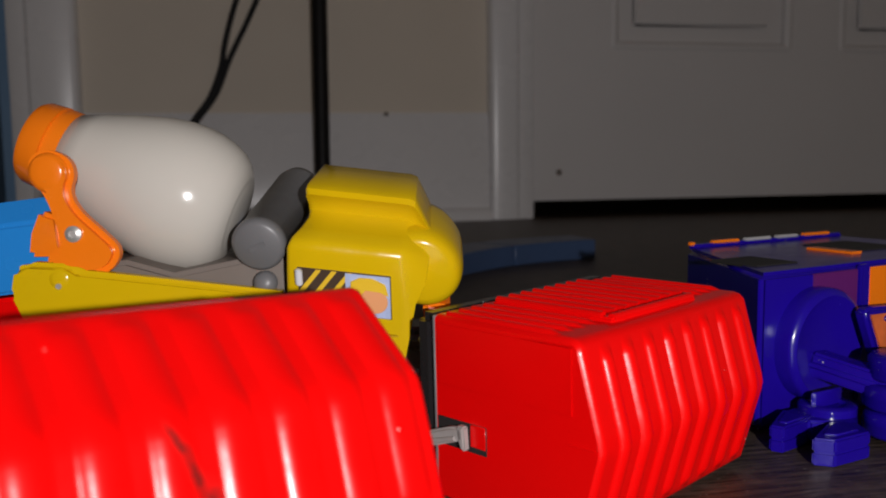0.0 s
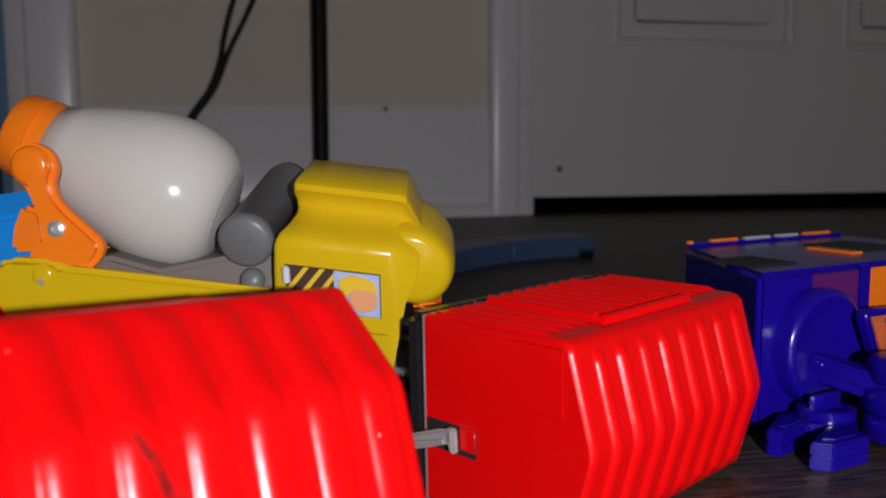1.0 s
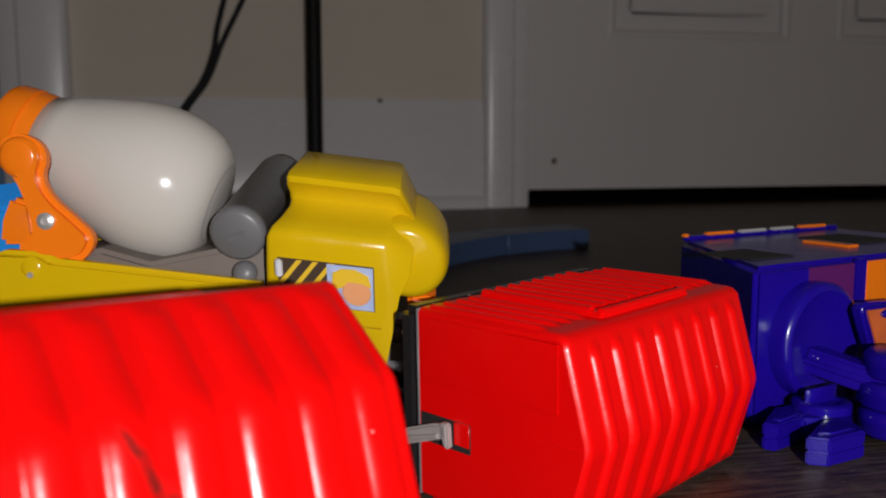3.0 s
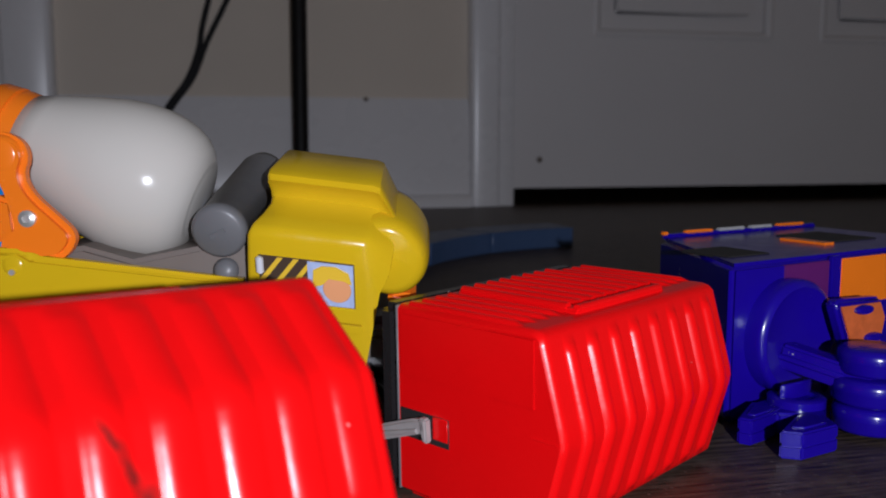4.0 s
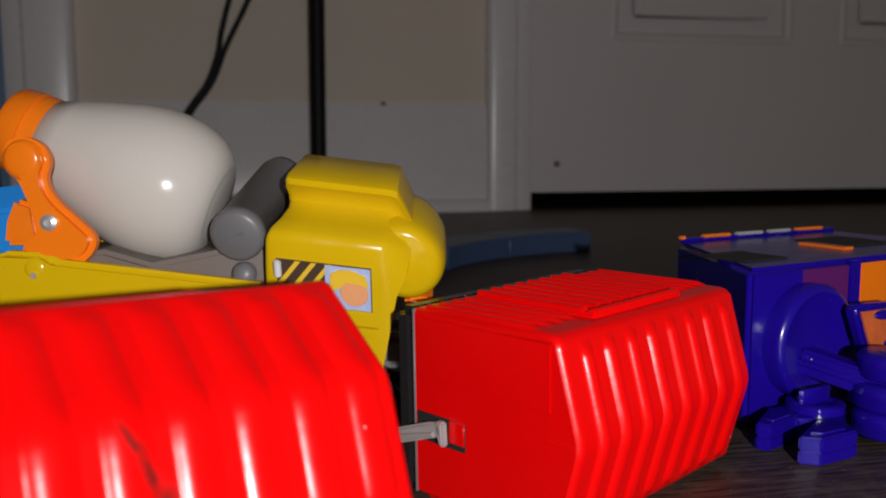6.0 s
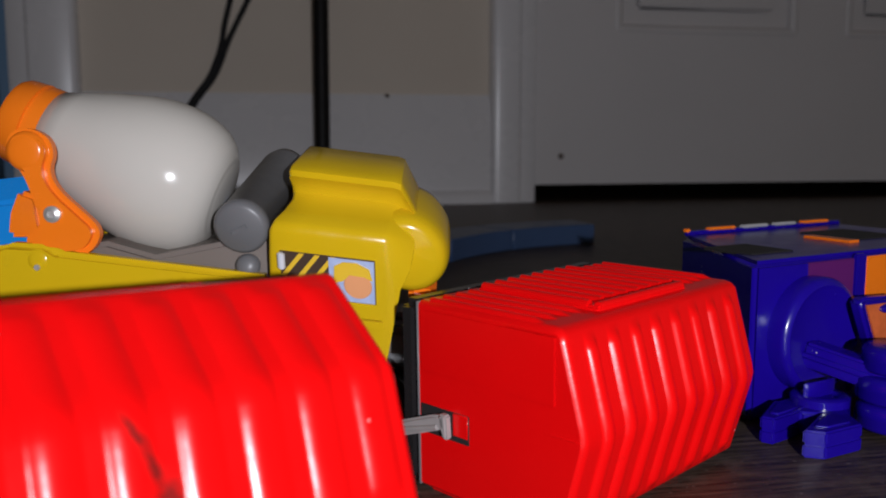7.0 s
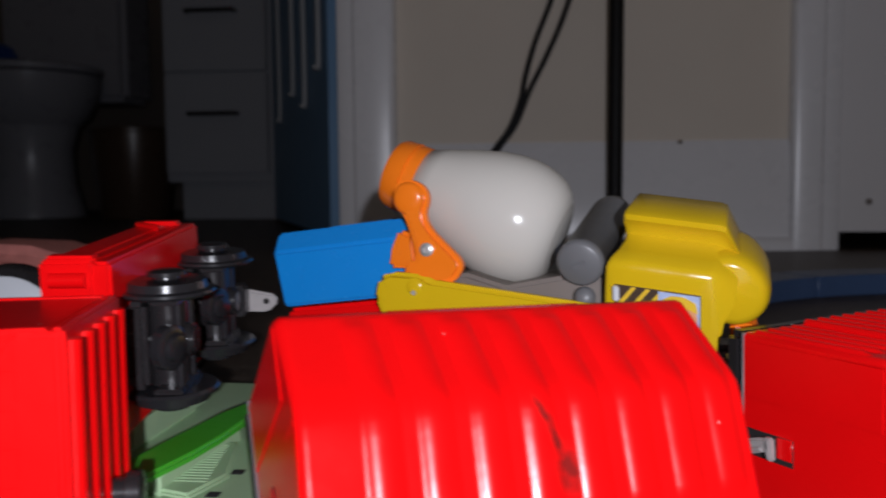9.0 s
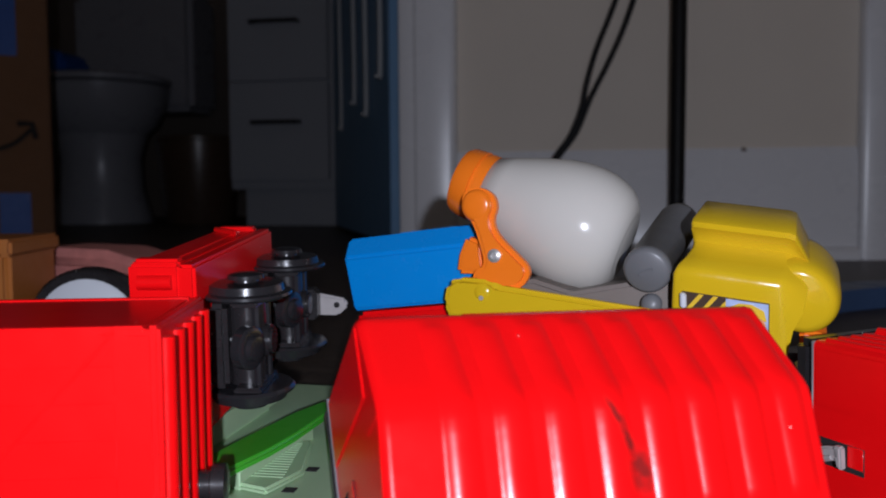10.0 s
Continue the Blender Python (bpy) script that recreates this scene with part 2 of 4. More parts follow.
def prism(points, a, b, axis="y", r=0.0, seg=2, bm=None, angle=30):
    """A polygon, extruded from a to b along an axis. Points are (x, z) for y, (y, z) for x, (x, y) for z."""
    k = bmesh.new()
    put = {"y": lambda p, q: (p[0], q, p[1]), "x": lambda p, q: (q, p[0], p[1]), "z": lambda p, q: (p[0], p[1], q)}[axis]
    one = [k.verts.new(put(p, a)) for p in points]
    two = [k.verts.new(put(p, b)) for p in points]
    k.faces.new(one)
    k.faces.new(two[::-1])
    for i in range(len(points)):
        j = (i + 1) % len(points)
        k.faces.new((one[i], two[i], two[j], one[j]))
    bmesh.ops.recalc_face_normals(k, faces=k.faces)
    bevel(k, r, seg, angle)
    return join(bm, k)


def frame_of(d):
    d = Vector(d).normalized()
    return d.to_track_quat("Z", "Y").to_matrix().to_4x4()


def rod(p, q, r, r2=None, n=20, bev=0.0, bm=None):
    """A round bar from p to q."""
    p, q = Vector(p), Vector(q)
    b = bmesh.new()
    bmesh.ops.create_cone(b, cap_ends=True, segments=n, radius1=r, radius2=r if r2 is None else r2, depth=(q - p).length)
    bevel(b, bev, 2, 50)
    bmesh.ops.transform(b, matrix=Matrix.Translation((p + q) / 2) @ frame_of(q - p), verts=b.verts)
    return join(bm, b)


def lathe(profile, p, d, n=40, bm=None):
    """A turned form: (height, radius) along the direction d from p."""
    b = bmesh.new()
    rings = []
    for h, r in profile:
        rings.append([b.verts.new((max(r, 1e-5) * math.cos(2 * math.pi * i / n), max(r, 1e-5) * math.sin(2 * math.pi * i / n), h)) for i in range(n)])
    for u, v in zip(rings, rings[1:]):
        for i in range(n):
            b.faces.new((u[i], u[(i + 1) % n], v[(i + 1) % n], v[i]))
    b.faces.new(rings[0][::-1])
    b.faces.new(rings[-1])
    bmesh.ops.transform(b, matrix=Matrix.Translation(p) @ frame_of(d), verts=b.verts)
    return join(bm, b)


def tube(points, r, n=8, bm=None, flat=1.0):
    """A bar swept along a polyline."""
    b = bmesh.new()
    pts = [Vector(p) for p in points]
    rings = []
    for i, p in enumerate(pts):
        d = (pts[min(i + 1, len(pts) - 1)] - pts[max(i - 1, 0)]).normalized()
        s = d.orthogonal().normalized() if i == 0 else (side - d * side.dot(d)).normalized()
        side = s
        u = d.cross(s)
        rings.append([b.verts.new(p + s * r * math.cos(2 * math.pi * k / n) + u * r * flat * math.sin(2 * math.pi * k / n)) for k in range(n)])
    for a, c in zip(rings, rings[1:]):
        for k in range(n):
            b.faces.new((a[k], a[(k + 1) % n], c[(k + 1) % n], c[k]))
    b.faces.new(rings[0][::-1])
    b.faces.new(rings[-1])
    return join(bm, b)


def smooth_path(points, n=8):
    """A curve through points, as many short steps."""
    out = []
    P = [Vector(p) for p in points]
    P = [P[0] * 2 - P[1]] + P + [P[-1] * 2 - P[-2]]
    for a, b, c, d in zip(P, P[1:], P[2:], P[3:]):
        for i in range(n):
            t = i / n
            out.append(0.5 * (2 * b + (c - a) * t + (2 * a - 5 * b + 4 * c - d) * t * t + (3 * b - a - 3 * c + d) * t ** 3))
    return out + [P[-2]]


# ---- the room ----
WY = 1.212   # face of the wall behind the toys
part("floor", box(-3.2, -1.6, -0.03, 1.9, 3.6, 0.0), FLOOR)
tagged(bpy.data.objects["floor"], "dark brown wood-grain laminate floor", "floor", kind="structure")


def structure(name, bm, material, label, category, parent=None):
    ob = part(name, bm, material, parent)
    return tagged(ob, label, category, kind="structure") if parent is None else ob


structure("wall_north", box(-0.275, WY, 0, 0.375, WY + 0.11, 2.4), WALL, "warm grey painted wall between two doorways", "wall")
structure("wall_north_east", box(1.24, WY, 0, 1.9, WY + 0.11, 2.4), WALL, "warm grey painted wall beside the door", "wall")
structure("wall_over_door", box(0.375, WY, 2.06, 1.24, WY + 0.11, 2.4), WALL, "warm grey painted wall over the door", "wall")
structure("wall_over_doorway", box(-1.12, WY, 2.06, -0.275, WY + 0.11, 2.4), WALL, "warm grey painted wall over the doorway", "wall")
structure("wall_north_west", box(-3.2, WY, 0, -1.9, WY + 0.11, 2.4), WALL, "warm grey painted wall", "wall")
structure("wall_south", box(-3.2, -1.7, 0, 1.9, -1.6, 2.4), WALL, "warm grey painted wall", "wall")
structure("wall_east", box(1.9, -1.7, 0, 2.0, 3.6, 2.4), WALL, "warm grey painted wall", "wall")
structure("wall_west", box(-3.3, -1.7, 0, -3.2, 3.6, 2.4), WALL, "warm grey painted wall", "wall")
# the bathroom's back wall is coloured darker than the room's other walls
structure("wall_bathroom", box(-3.2, 3.2, 0, 1.9, 3.3, 2.4), GREY_WARM, "dark taupe bathroom wall", "wall")
structure("wall_closet", box(0.30, 1.9, 0, 1.9, 2.0, 2.4), WALL, "grey painted wall behind the door", "wall")
structure("ceiling", box(-3.3, -1.7, 2.4, 2.0, 3.6, 2.5), WALL, "plain painted ceiling", "ceiling")

# skirting: a stepped board with a rounded head
skirt = [(WY, 0), (WY - 0.0163, 0), (WY - 0.015, 0.098), (WY - 0.012, 0.104), (WY - 0.012, 0.118), (WY - 0.009, 0.124), (WY - 0.008, 0.140), (WY - 0.004, 0.149), (WY, 0.149)]
structure("baseboard", prism(skirt, -0.209, 0.323, "x", 0.0012), TRIM, "tall white moulded skirting board", "baseboard")
structure("baseboard_shoe", prism([(WY - 0.0164, 0), (WY - 0.027, 0), (WY - 0.027, 0.008), (WY - 0.022, 0.016), (WY - 0.0162, 0.018)], -0.209, 0.323, "x"), TRIM, "white quarter-round strip along the skirting", "trim")
for n, a, b in (("trim_doorway", -0.292, -0.209), ("trim_door", 0.388, 0.323)):
    s = 1 if b > a else -1
    p = [(a, WY), (a, WY - 0.012), (a + s * 0.006, WY - 0.015), (a + s * 0.022, WY - 0.015), (a + s * 0.026, WY - 0.019), (b - s * 0.010, WY - 0.021), (b - s * 0.003, WY - 0.018), (b, WY - 0.012), (b, WY)]
    structure(n, prism(p, 0, 2.1, "z", 0.0008), TRIM, "white moulded door casing", "trim")
structure("trim_jamb", box(0.376, WY + 0.002, 0, 0.388, WY + 0.10, 2.06), TRIM, "white door jamb", "trim")
structure("trim_jamb_doorway", box(-0.290, WY + 0.002, 0, -0.276, WY + 0.11, 2.06), TRIM, "white doorway jamb", "trim")
structure("trim_door_far", box(1.232, WY - 0.018, 0, 1.30, WY, 2.1, 0.003), TRIM, "white moulded door casing", "trim")

# the closed door: stiles, rails and sunk panels, hanging clear of the floor
door = thing("door_1", pose(0, 0, 0), "white panelled door, closed, with a dark gap below", "door", kind="structure")
DY, DX0, DX1 = WY + 0.006, 0.391, 1.231


def door_panel(x0, z0, x1, z1):
    b = box(x0, DY + 0.010, z0, x1, DY + 0.03, z1)
    q = box(x0 + 0.03, DY + 0.003, z0 + 0.03, x1 - 0.03, DY + 0.012, z1 - 0.03, 0.006, 3, b)
    return part("panel", q, DOORP, door)


cols = [(DX0, 0.515), (0.795, 0.885), (1.165, DX1)]
for x0, x1 in cols:
    part("stile", box(x0, DY, 0.0236, x1, DY + 0.035, 2.04), DOORP, door)
for z0, z1 in ((0.0236, 0.244), (0.86, 0.96), (1.92, 2.04)):
    for x0, x1 in ((0.515, 0.795), (0.885, 1.165)):
        part("rail", box(x0, DY, z0, x1, DY + 0.035, z1), DOORP, door)
for x0, x1 in ((0.515, 0.795), (0.885, 1.165)):
    door_panel(x0, 0.244, x1, 0.86)
    door_panel(x0, 0.96, x1, 1.92)
    for z0, z1 in ((0.244, 0.86), (0.96, 1.92)):
        b = None
        for (ax, az, bx, bz) in ((x0, z0, x1, z0), (x0, z1, x1, z1), (x0, z0, x0, z1), (x1, z0, x1, z1)):
            b = rod((ax, DY + 0.006, az), (bx, DY + 0.006, bz), 0.008, bm=b, n=10)
        part("moulding", b, DOORP, door)
part("nail", lathe([(0, 0.0045), (0.001, 0.004), (0.002, 0.002)], (0.432, DY, 0.064), (0, -1, 0), 14), GREY_WARM, door, "small dark nail head")
tagged(part("nail", lathe([(0, 0.004), (0.001, 0.0035), (0.002, 0.0015)], (0.180, WY - 0.0045, 0.146), (0, -1, 0), 14), GREY_WARM), "small dark nail in the skirting board", "nail")

# the floor lamp's pole and its two cables
lamp = thing("floor_lamp", pose(0.087, 1.14, 0), "black metal pole of a floor lamp by the wall", "lamp")
part("pole", rod((0, 0, 0.012), (0.006, 0, 1.5), 0.0098, n=24), POLE, lamp)
part("base_plate", lathe([(0, 0.085), (0.006, 0.085), (0.011, 0.078), (0.013, 0.03), (0.02, 0.012)], (0, 0.0, 0), (0, 0, 1), 48), POLE, lamp)
for pts in ([(-0.105, 1.17, 0.0), (-0.100, 1.165, 0.05), (-0.088, 1.16, 0.105), (-0.0715, 1.16, 0.1357), (-0.0491, 1.16, 0.1669), (-0.0343, 1.16, 0.2039), (-0.0285, 1.16, 0.2335), (-0.0161, 1.16, 0.2774), (-0.0017, 1.16, 0.3136), (0.0091, 1.16, 0.3423), (0.03, 1.16, 0.40)],
            [(-0.092, 1.17, 0.0), (-0.090, 1.16, 0.05), (-0.082, 1.155, 0.105), (-0.0667, 1.155, 0.1354), (-0.0415, 1.155, 0.1702), (-0.0232, 1.155, 0.2143), (-0.0014, 1.155, 0.2579), (0.0165, 1.155, 0.2974), (0.0320, 1.155, 0.3403), (0.052, 1.155, 0.40)]):
    tagged(part("power_cable", tube(smooth_path(pts), 0.0036, 10), CABLE), "black power cable hanging slack by the wall", "cable", "lamp cables")

# the bathroom beyond the doorway
leaf = thing("door_2", pose(-0.297, WY + 0.10, 0, 0, 0, 113), "blue-grey bathroom door standing open", "door", kind="structure")
part("leaf", box(0, 0, 0.012, 0.78, 0.034, 2.03, 0.002), SLATE, leaf)
for q, z0 in ((0.035, 0.272), (0.192, 0.226), (0.345, 0.26), (0.560, 0.226)):
    turn = radians(113)
    at = (-0.297 + math.cos(turn) * q - math.sin(turn) * 0.046, WY + 0.10 + math.sin(turn) * q + math.cos(turn) * 0.046, 0)
    tagged(part("hanging_cord", tube(smooth_path([(0, 0, z0), (0.004, 0, z0 + 0.05), (0.001, 0, z0 + 0.5), (0, 0, 1.9)]), 0.007, 10, None, 0.6), GREY_LIGHT, m=pose(*at)), "pale cord hanging against the open door", "cord", "hanging cords")
vanity = thing("bathroom_cabinet", pose(-1.005, 2.25, 0), "white bathroom vanity cabinet with two visible drawers", "cabinet")
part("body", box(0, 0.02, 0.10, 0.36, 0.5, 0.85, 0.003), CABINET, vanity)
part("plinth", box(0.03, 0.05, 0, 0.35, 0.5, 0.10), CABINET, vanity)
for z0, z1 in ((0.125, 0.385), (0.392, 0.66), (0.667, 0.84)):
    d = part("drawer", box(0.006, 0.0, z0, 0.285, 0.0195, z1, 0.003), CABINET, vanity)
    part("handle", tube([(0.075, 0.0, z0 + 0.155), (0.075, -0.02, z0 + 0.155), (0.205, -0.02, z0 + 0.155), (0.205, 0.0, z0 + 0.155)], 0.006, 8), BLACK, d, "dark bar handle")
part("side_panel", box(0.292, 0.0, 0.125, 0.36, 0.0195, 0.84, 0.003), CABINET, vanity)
wc = thing("toilet", pose(-1.53, 2.50, 0), "white ceramic toilet with a blue lid cover", "toilet")
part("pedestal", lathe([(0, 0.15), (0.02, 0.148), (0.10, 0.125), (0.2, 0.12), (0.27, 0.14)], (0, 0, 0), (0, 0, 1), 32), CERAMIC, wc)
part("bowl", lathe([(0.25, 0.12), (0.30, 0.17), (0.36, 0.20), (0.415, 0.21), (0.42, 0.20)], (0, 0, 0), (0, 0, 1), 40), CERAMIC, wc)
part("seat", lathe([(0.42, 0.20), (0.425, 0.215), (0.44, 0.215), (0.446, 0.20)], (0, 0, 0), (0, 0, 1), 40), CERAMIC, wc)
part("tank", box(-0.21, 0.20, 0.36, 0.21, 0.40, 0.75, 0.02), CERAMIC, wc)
tagged(part("cloth", prism([(-0.07, 0.447), (0.06, 0.447), (0.055, 0.49), (0.02, 0.515), (-0.05, 0.51)], -0.08, 0.06, "y", 0.01), TAPE, m=pose(-1.60, 2.42, 0)), "blue folded cloth on the toilet seat", "cloth")
waste = thing("bin", pose(-1.17, 2.42, 0), "dark brown waste bin between toilet and cabinet", "bin")
part("body", lathe([(0, 0.095), (0.01, 0.10), (0.24, 0.12), (0.25, 0.12), (0.245, 0.112), (0.02, 0.09)], (0, 0, 0), (0, 0, 1), 32), STICK_DARK, waste)
part("rim", lathe([(0.240, 0.119), (0.243, 0.124), (0.252, 0.124), (0.256, 0.119)], (0, 0, 0), (0, 0, 1), 32), STICK_DARK, waste)
carton = thing("cardboard_box", pose(-1.115, 1.62, 0, 0, 0, 33), "brown cardboard parcel box with blue tape", "box")
part("body", box(-0.6, 0.0, 0.0, 0.0, 0.4, 0.62, 0.004), CARD, carton)
part("tape", box(-0.12, -0.0015, 0.37, -0.058, 0.001, 0.50), TAPE, carton, "blue tape patch")
part("tape", box(-0.10, -0.0015, 0.012, -0.042, 0.001, 0.095), TAPE, carton, "blue tape patch")
part("printed_arc", tube(smooth_path([(-0.26, 0.0, 0.20), (-0.16, -0.001, 0.175), (-0.08, -0.001, 0.19), (-0.035, -0.001, 0.225)]), 0.007, 8, flat=0.4), PRINT, carton, "black curved print")
part("printed_tip", tube([(-0.062, -0.001, 0.235), (-0.035, -0.001, 0.235), (-0.028, -0.001, 0.205)], 0.006, 8), PRINT, carton, "black curved print")


# ---- toy railway vans ----
def ribbed_roof(L, w, e, r, rise, broad, lead, tail, ribs=8):
    """A pitched roof with rounded ribs that run from eave to eave. broad: the share of the pitch that a rib fills."""
    prof = [(-w, 0.0), (-w, e * 0.5), (-w, e - 0.0030), (-w + 0.0005, e - 0.0010), (-w + 0.0018, e + 0.0004), (-w + 0.0034, 0), (-w + 0.0048, 0), (-w + 0.0062, 0), (-w * 0.6, 0), (-w * 0.4, 0), (-0.005, 0), (-0.0024, 0), (0, r)]
    slope = (r + 0.0003 - e - 0.0004) / (w - 0.0018)
    prof = [(y, z or e + 0.0004 + (y + w - 0.0018) * slope) if i > 4 else (y, z) for i, (y, z) in enumerate(prof)]
    prof = prof + [(-y, z) for y, z in prof[-2::-1]]
    k = bmesh.new()
    nx = 224
    step = (2 * L - lead - tail) / ribs
    rows = []
    for i in range(nx + 1):
        x = -L + 2 * L * i / nx
        u = (x + L - lead) / step
        bump = 0.0
        if 0 < u < ribs:
            q = min(1.0, abs((u % 1.0) - 0.5) * 2 / broad)
            bump = rise * (1 - q ** 2.4) ** 1.2
        edge = min(1, min(x + L, L - x) / 0.0018)
        row = []
        for j, (y, z) in enumerate(prof):
            y0, z0 = prof[max(j - 1, 0)]
            y1, z1 = prof[min(j + 1, len(prof) - 1)]
            n = Vector((0, -(z1 - z0), y1 - y0)).normalized()
            fade = (0, 0, 0, 0, 0, 0.1, 0.75, 1.0)[min(j, len(prof) - 1 - j, 7)]
            row.append(k.verts.new((x, y + n.y * (bump * fade - (1 - edge) ** 2 * 0.0012), z + n.z * (bump * fade - (1 - edge) ** 2 * 0.0012))))
        rows.append(row)
    for p, q in zip(rows, rows[1:]):
        for j in range(len(prof) - 1):
            k.faces.new((p[j], q[j], q[j + 1], p[j + 1]))
    k.faces.new(rows[0])
    k.faces.new(rows[-1][::-1])
    return k


def van(m, label, size, paint, hook_side=0):
    """A roofed box van with ribbed roof and sides. size: half length, half width, eaves, ridge, depth and breadth of the roof ribs, bare strips at both ends."""
    L, w, e, r, rise, broad, lead, tail = size
    v = thing("toy_box_van", m, label, "toy train", "red toy wagons")
    part("body", ribbed_roof(L, w, e, r, rise, broad, lead, tail), paint, v, smooth=34)
    for s in (1, -1):
        # the end wall: a proud upper panel, the line of the eaves, the coupling slot as a dark plate
        a, b_ = sorted((s * (L - 0.0004), s * (L + 0.0003)))
        part("end_panel", box(a, 0.0068, 0.0008, b_, w - 0.0020, e - 0.0016, 0.0003, 2), RED, v, smooth=20)
        part("end_bead", tube([(s * (L - 0.0002), 0, e - 0.0030), (s * (L - 0.0002), 0.0, r - 0.002)], 0.0004, 6), RED, v)
        # the raised sliding door and the ribs beside it
        d = part("side_door", box(-L * 0.5, min(s * (w - 0.001), s * (w + 0.0012)), 0.0025, L * 0.5, max(s * (w - 0.001), s * (w + 0.0012)), e - 0.0045, 0.0006, 2), RED, v, "raised ribbed side door")
        part("door_bead", tube([(-L * 0.5 + 0.0012, s * (w + 0.0010), e - 0.0056), (L * 0.5 - 0.0012, s * (w + 0.0010), e - 0.0056)], 0.0012, 10), RED, d)
        for i in range(8):
            x = -L * 0.5 + 0.0016 + i * (L - 0.0032) / 7
            part("door_rib", tube([(x, s * (w + 0.0010), 0.0035), (x, s * (w + 0.0010), e - 0.0085)], 0.0013, 10), RED, d)
        for k in (1, -1):
            for i in range(4):
                x = k * (L * 0.5 + 0.0034 + i * (L * 0.5 - 0.0058) / 3)
                part("side_rib", tube([(x, s * (w - 0.0003), 0.003), (x, s * (w - 0.0003), e - 0.0095), (x, s * (w - 0.0017), e - 0.0055)], 0.0013, 10), RED, v)
    part("chassis", box(-L - 0.0006, -w + 0.0004, -0.0078, L + 0.0006, w - 0.0002, -0.0003, 0.0022, 4), BLACK, v, "black plastic underframe")
    part("chassis_lip", box(-L - 0.0004, -w + 0.0006, -0.0006, L + 0.0004, w - 0.0003, 0.0, 0.0001, 1), GREY, v)
    for s in (1, -1):
        a, b_ = sorted((s * (L - 0.001), s * (L + 0.00025)))
        # no slot is cut: this near-black plate paints the shade inside it
        part("slot_shade_plate", box(a, -0.0098, 0.0004, b_, -0.0020, 0.0182, 0.0002, 1), DARK, v, "dark plate painted as the shaded coupling slot")
        a, b_ = sorted((s * (L - 0.001), s * (L + 0.0004)))
        part("slot_wall", box(a, -0.0082, 0.0126, b_, -0.0021, 0.0180, 0.0002, 1), RED, v)
        ax = part("wheelset", rod((s * L * 0.62, -0.02, -0.0095), (s * L * 0.62, 0.02, -0.0095), 0.0016, n=10), BLACK, v)
        for t in (1, -1):
            part("wheel", lathe([(0, 0.0090), (0.001, 0.0095), (0.0016, 0.0080), (0.004, 0.0076), (0.0044, 0.0030)], (s * L * 0.62, t * 0.014, -0.0095), (0, t, 0), 24), GREY_LIGHT, ax, "pale grey plastic wheel")
    if hook_side:
        s = hook_side
        a, b_ = sorted((s * (L + 0.0006), s * (L + 0.0030)))
        h = prism([(-0.0024, 0.0118), (-0.0060, 0.0124), (-0.0072, 0.0090), (-0.0118, -0.0040), (-0.0170, -0.0160), (-0.0128, -0.0172), (-0.0072, -0.0037), (-0.0034, 0.0070)], a, b_, "x", 0.0007, 3)
        h = prism([(-0.0024, 0.0098), (-0.0024, 0.0124), (-0.0090, 0.0128), (-0.0086, 0.0112), (-0.0050, 0.0100)], a, b_, "x", 0.0005, 2, h)
        hook = part("coupling_hook", h, HOOK, v, "pale grey plastic coupling hook")
        part("hook_rib", tube([(s * (L + 0.0030), -0.0060, 0.0095), (s * (L + 0.0030), -0.0098, -0.0040), (s * (L + 0.0030), -0.0148, -0.0165)], 0.0007, 8), HOOK, hook)
    return v


van_a = van(pose(-0.0290, 0.1660, 0.0271, 52.4, 1.08, 27.0), "red plastic toy van tipped over, ribbed roof with black scuff", (0.0465, 0.0246, 0.0393, 0.0466, 0.0009, 0.70, 0.0100, 0.0015), RED_SCUFFED)
part("sticker", box(-0.0473, -0.0170, 0.008, -0.0462, -0.011, 0.021, 0.0002), FADED, van_a, "faded orange sticker remains")
van_b = van(pose(0.0815, 0.2509, 0.0272, 90.18, -1.35, 32.38), "red plastic toy van lying on its side on the floor", (0.0401, 0.0256, 0.0476, 0.0543, 0.0014, 0.52, 0.0045, 0.0030), RED, -1)


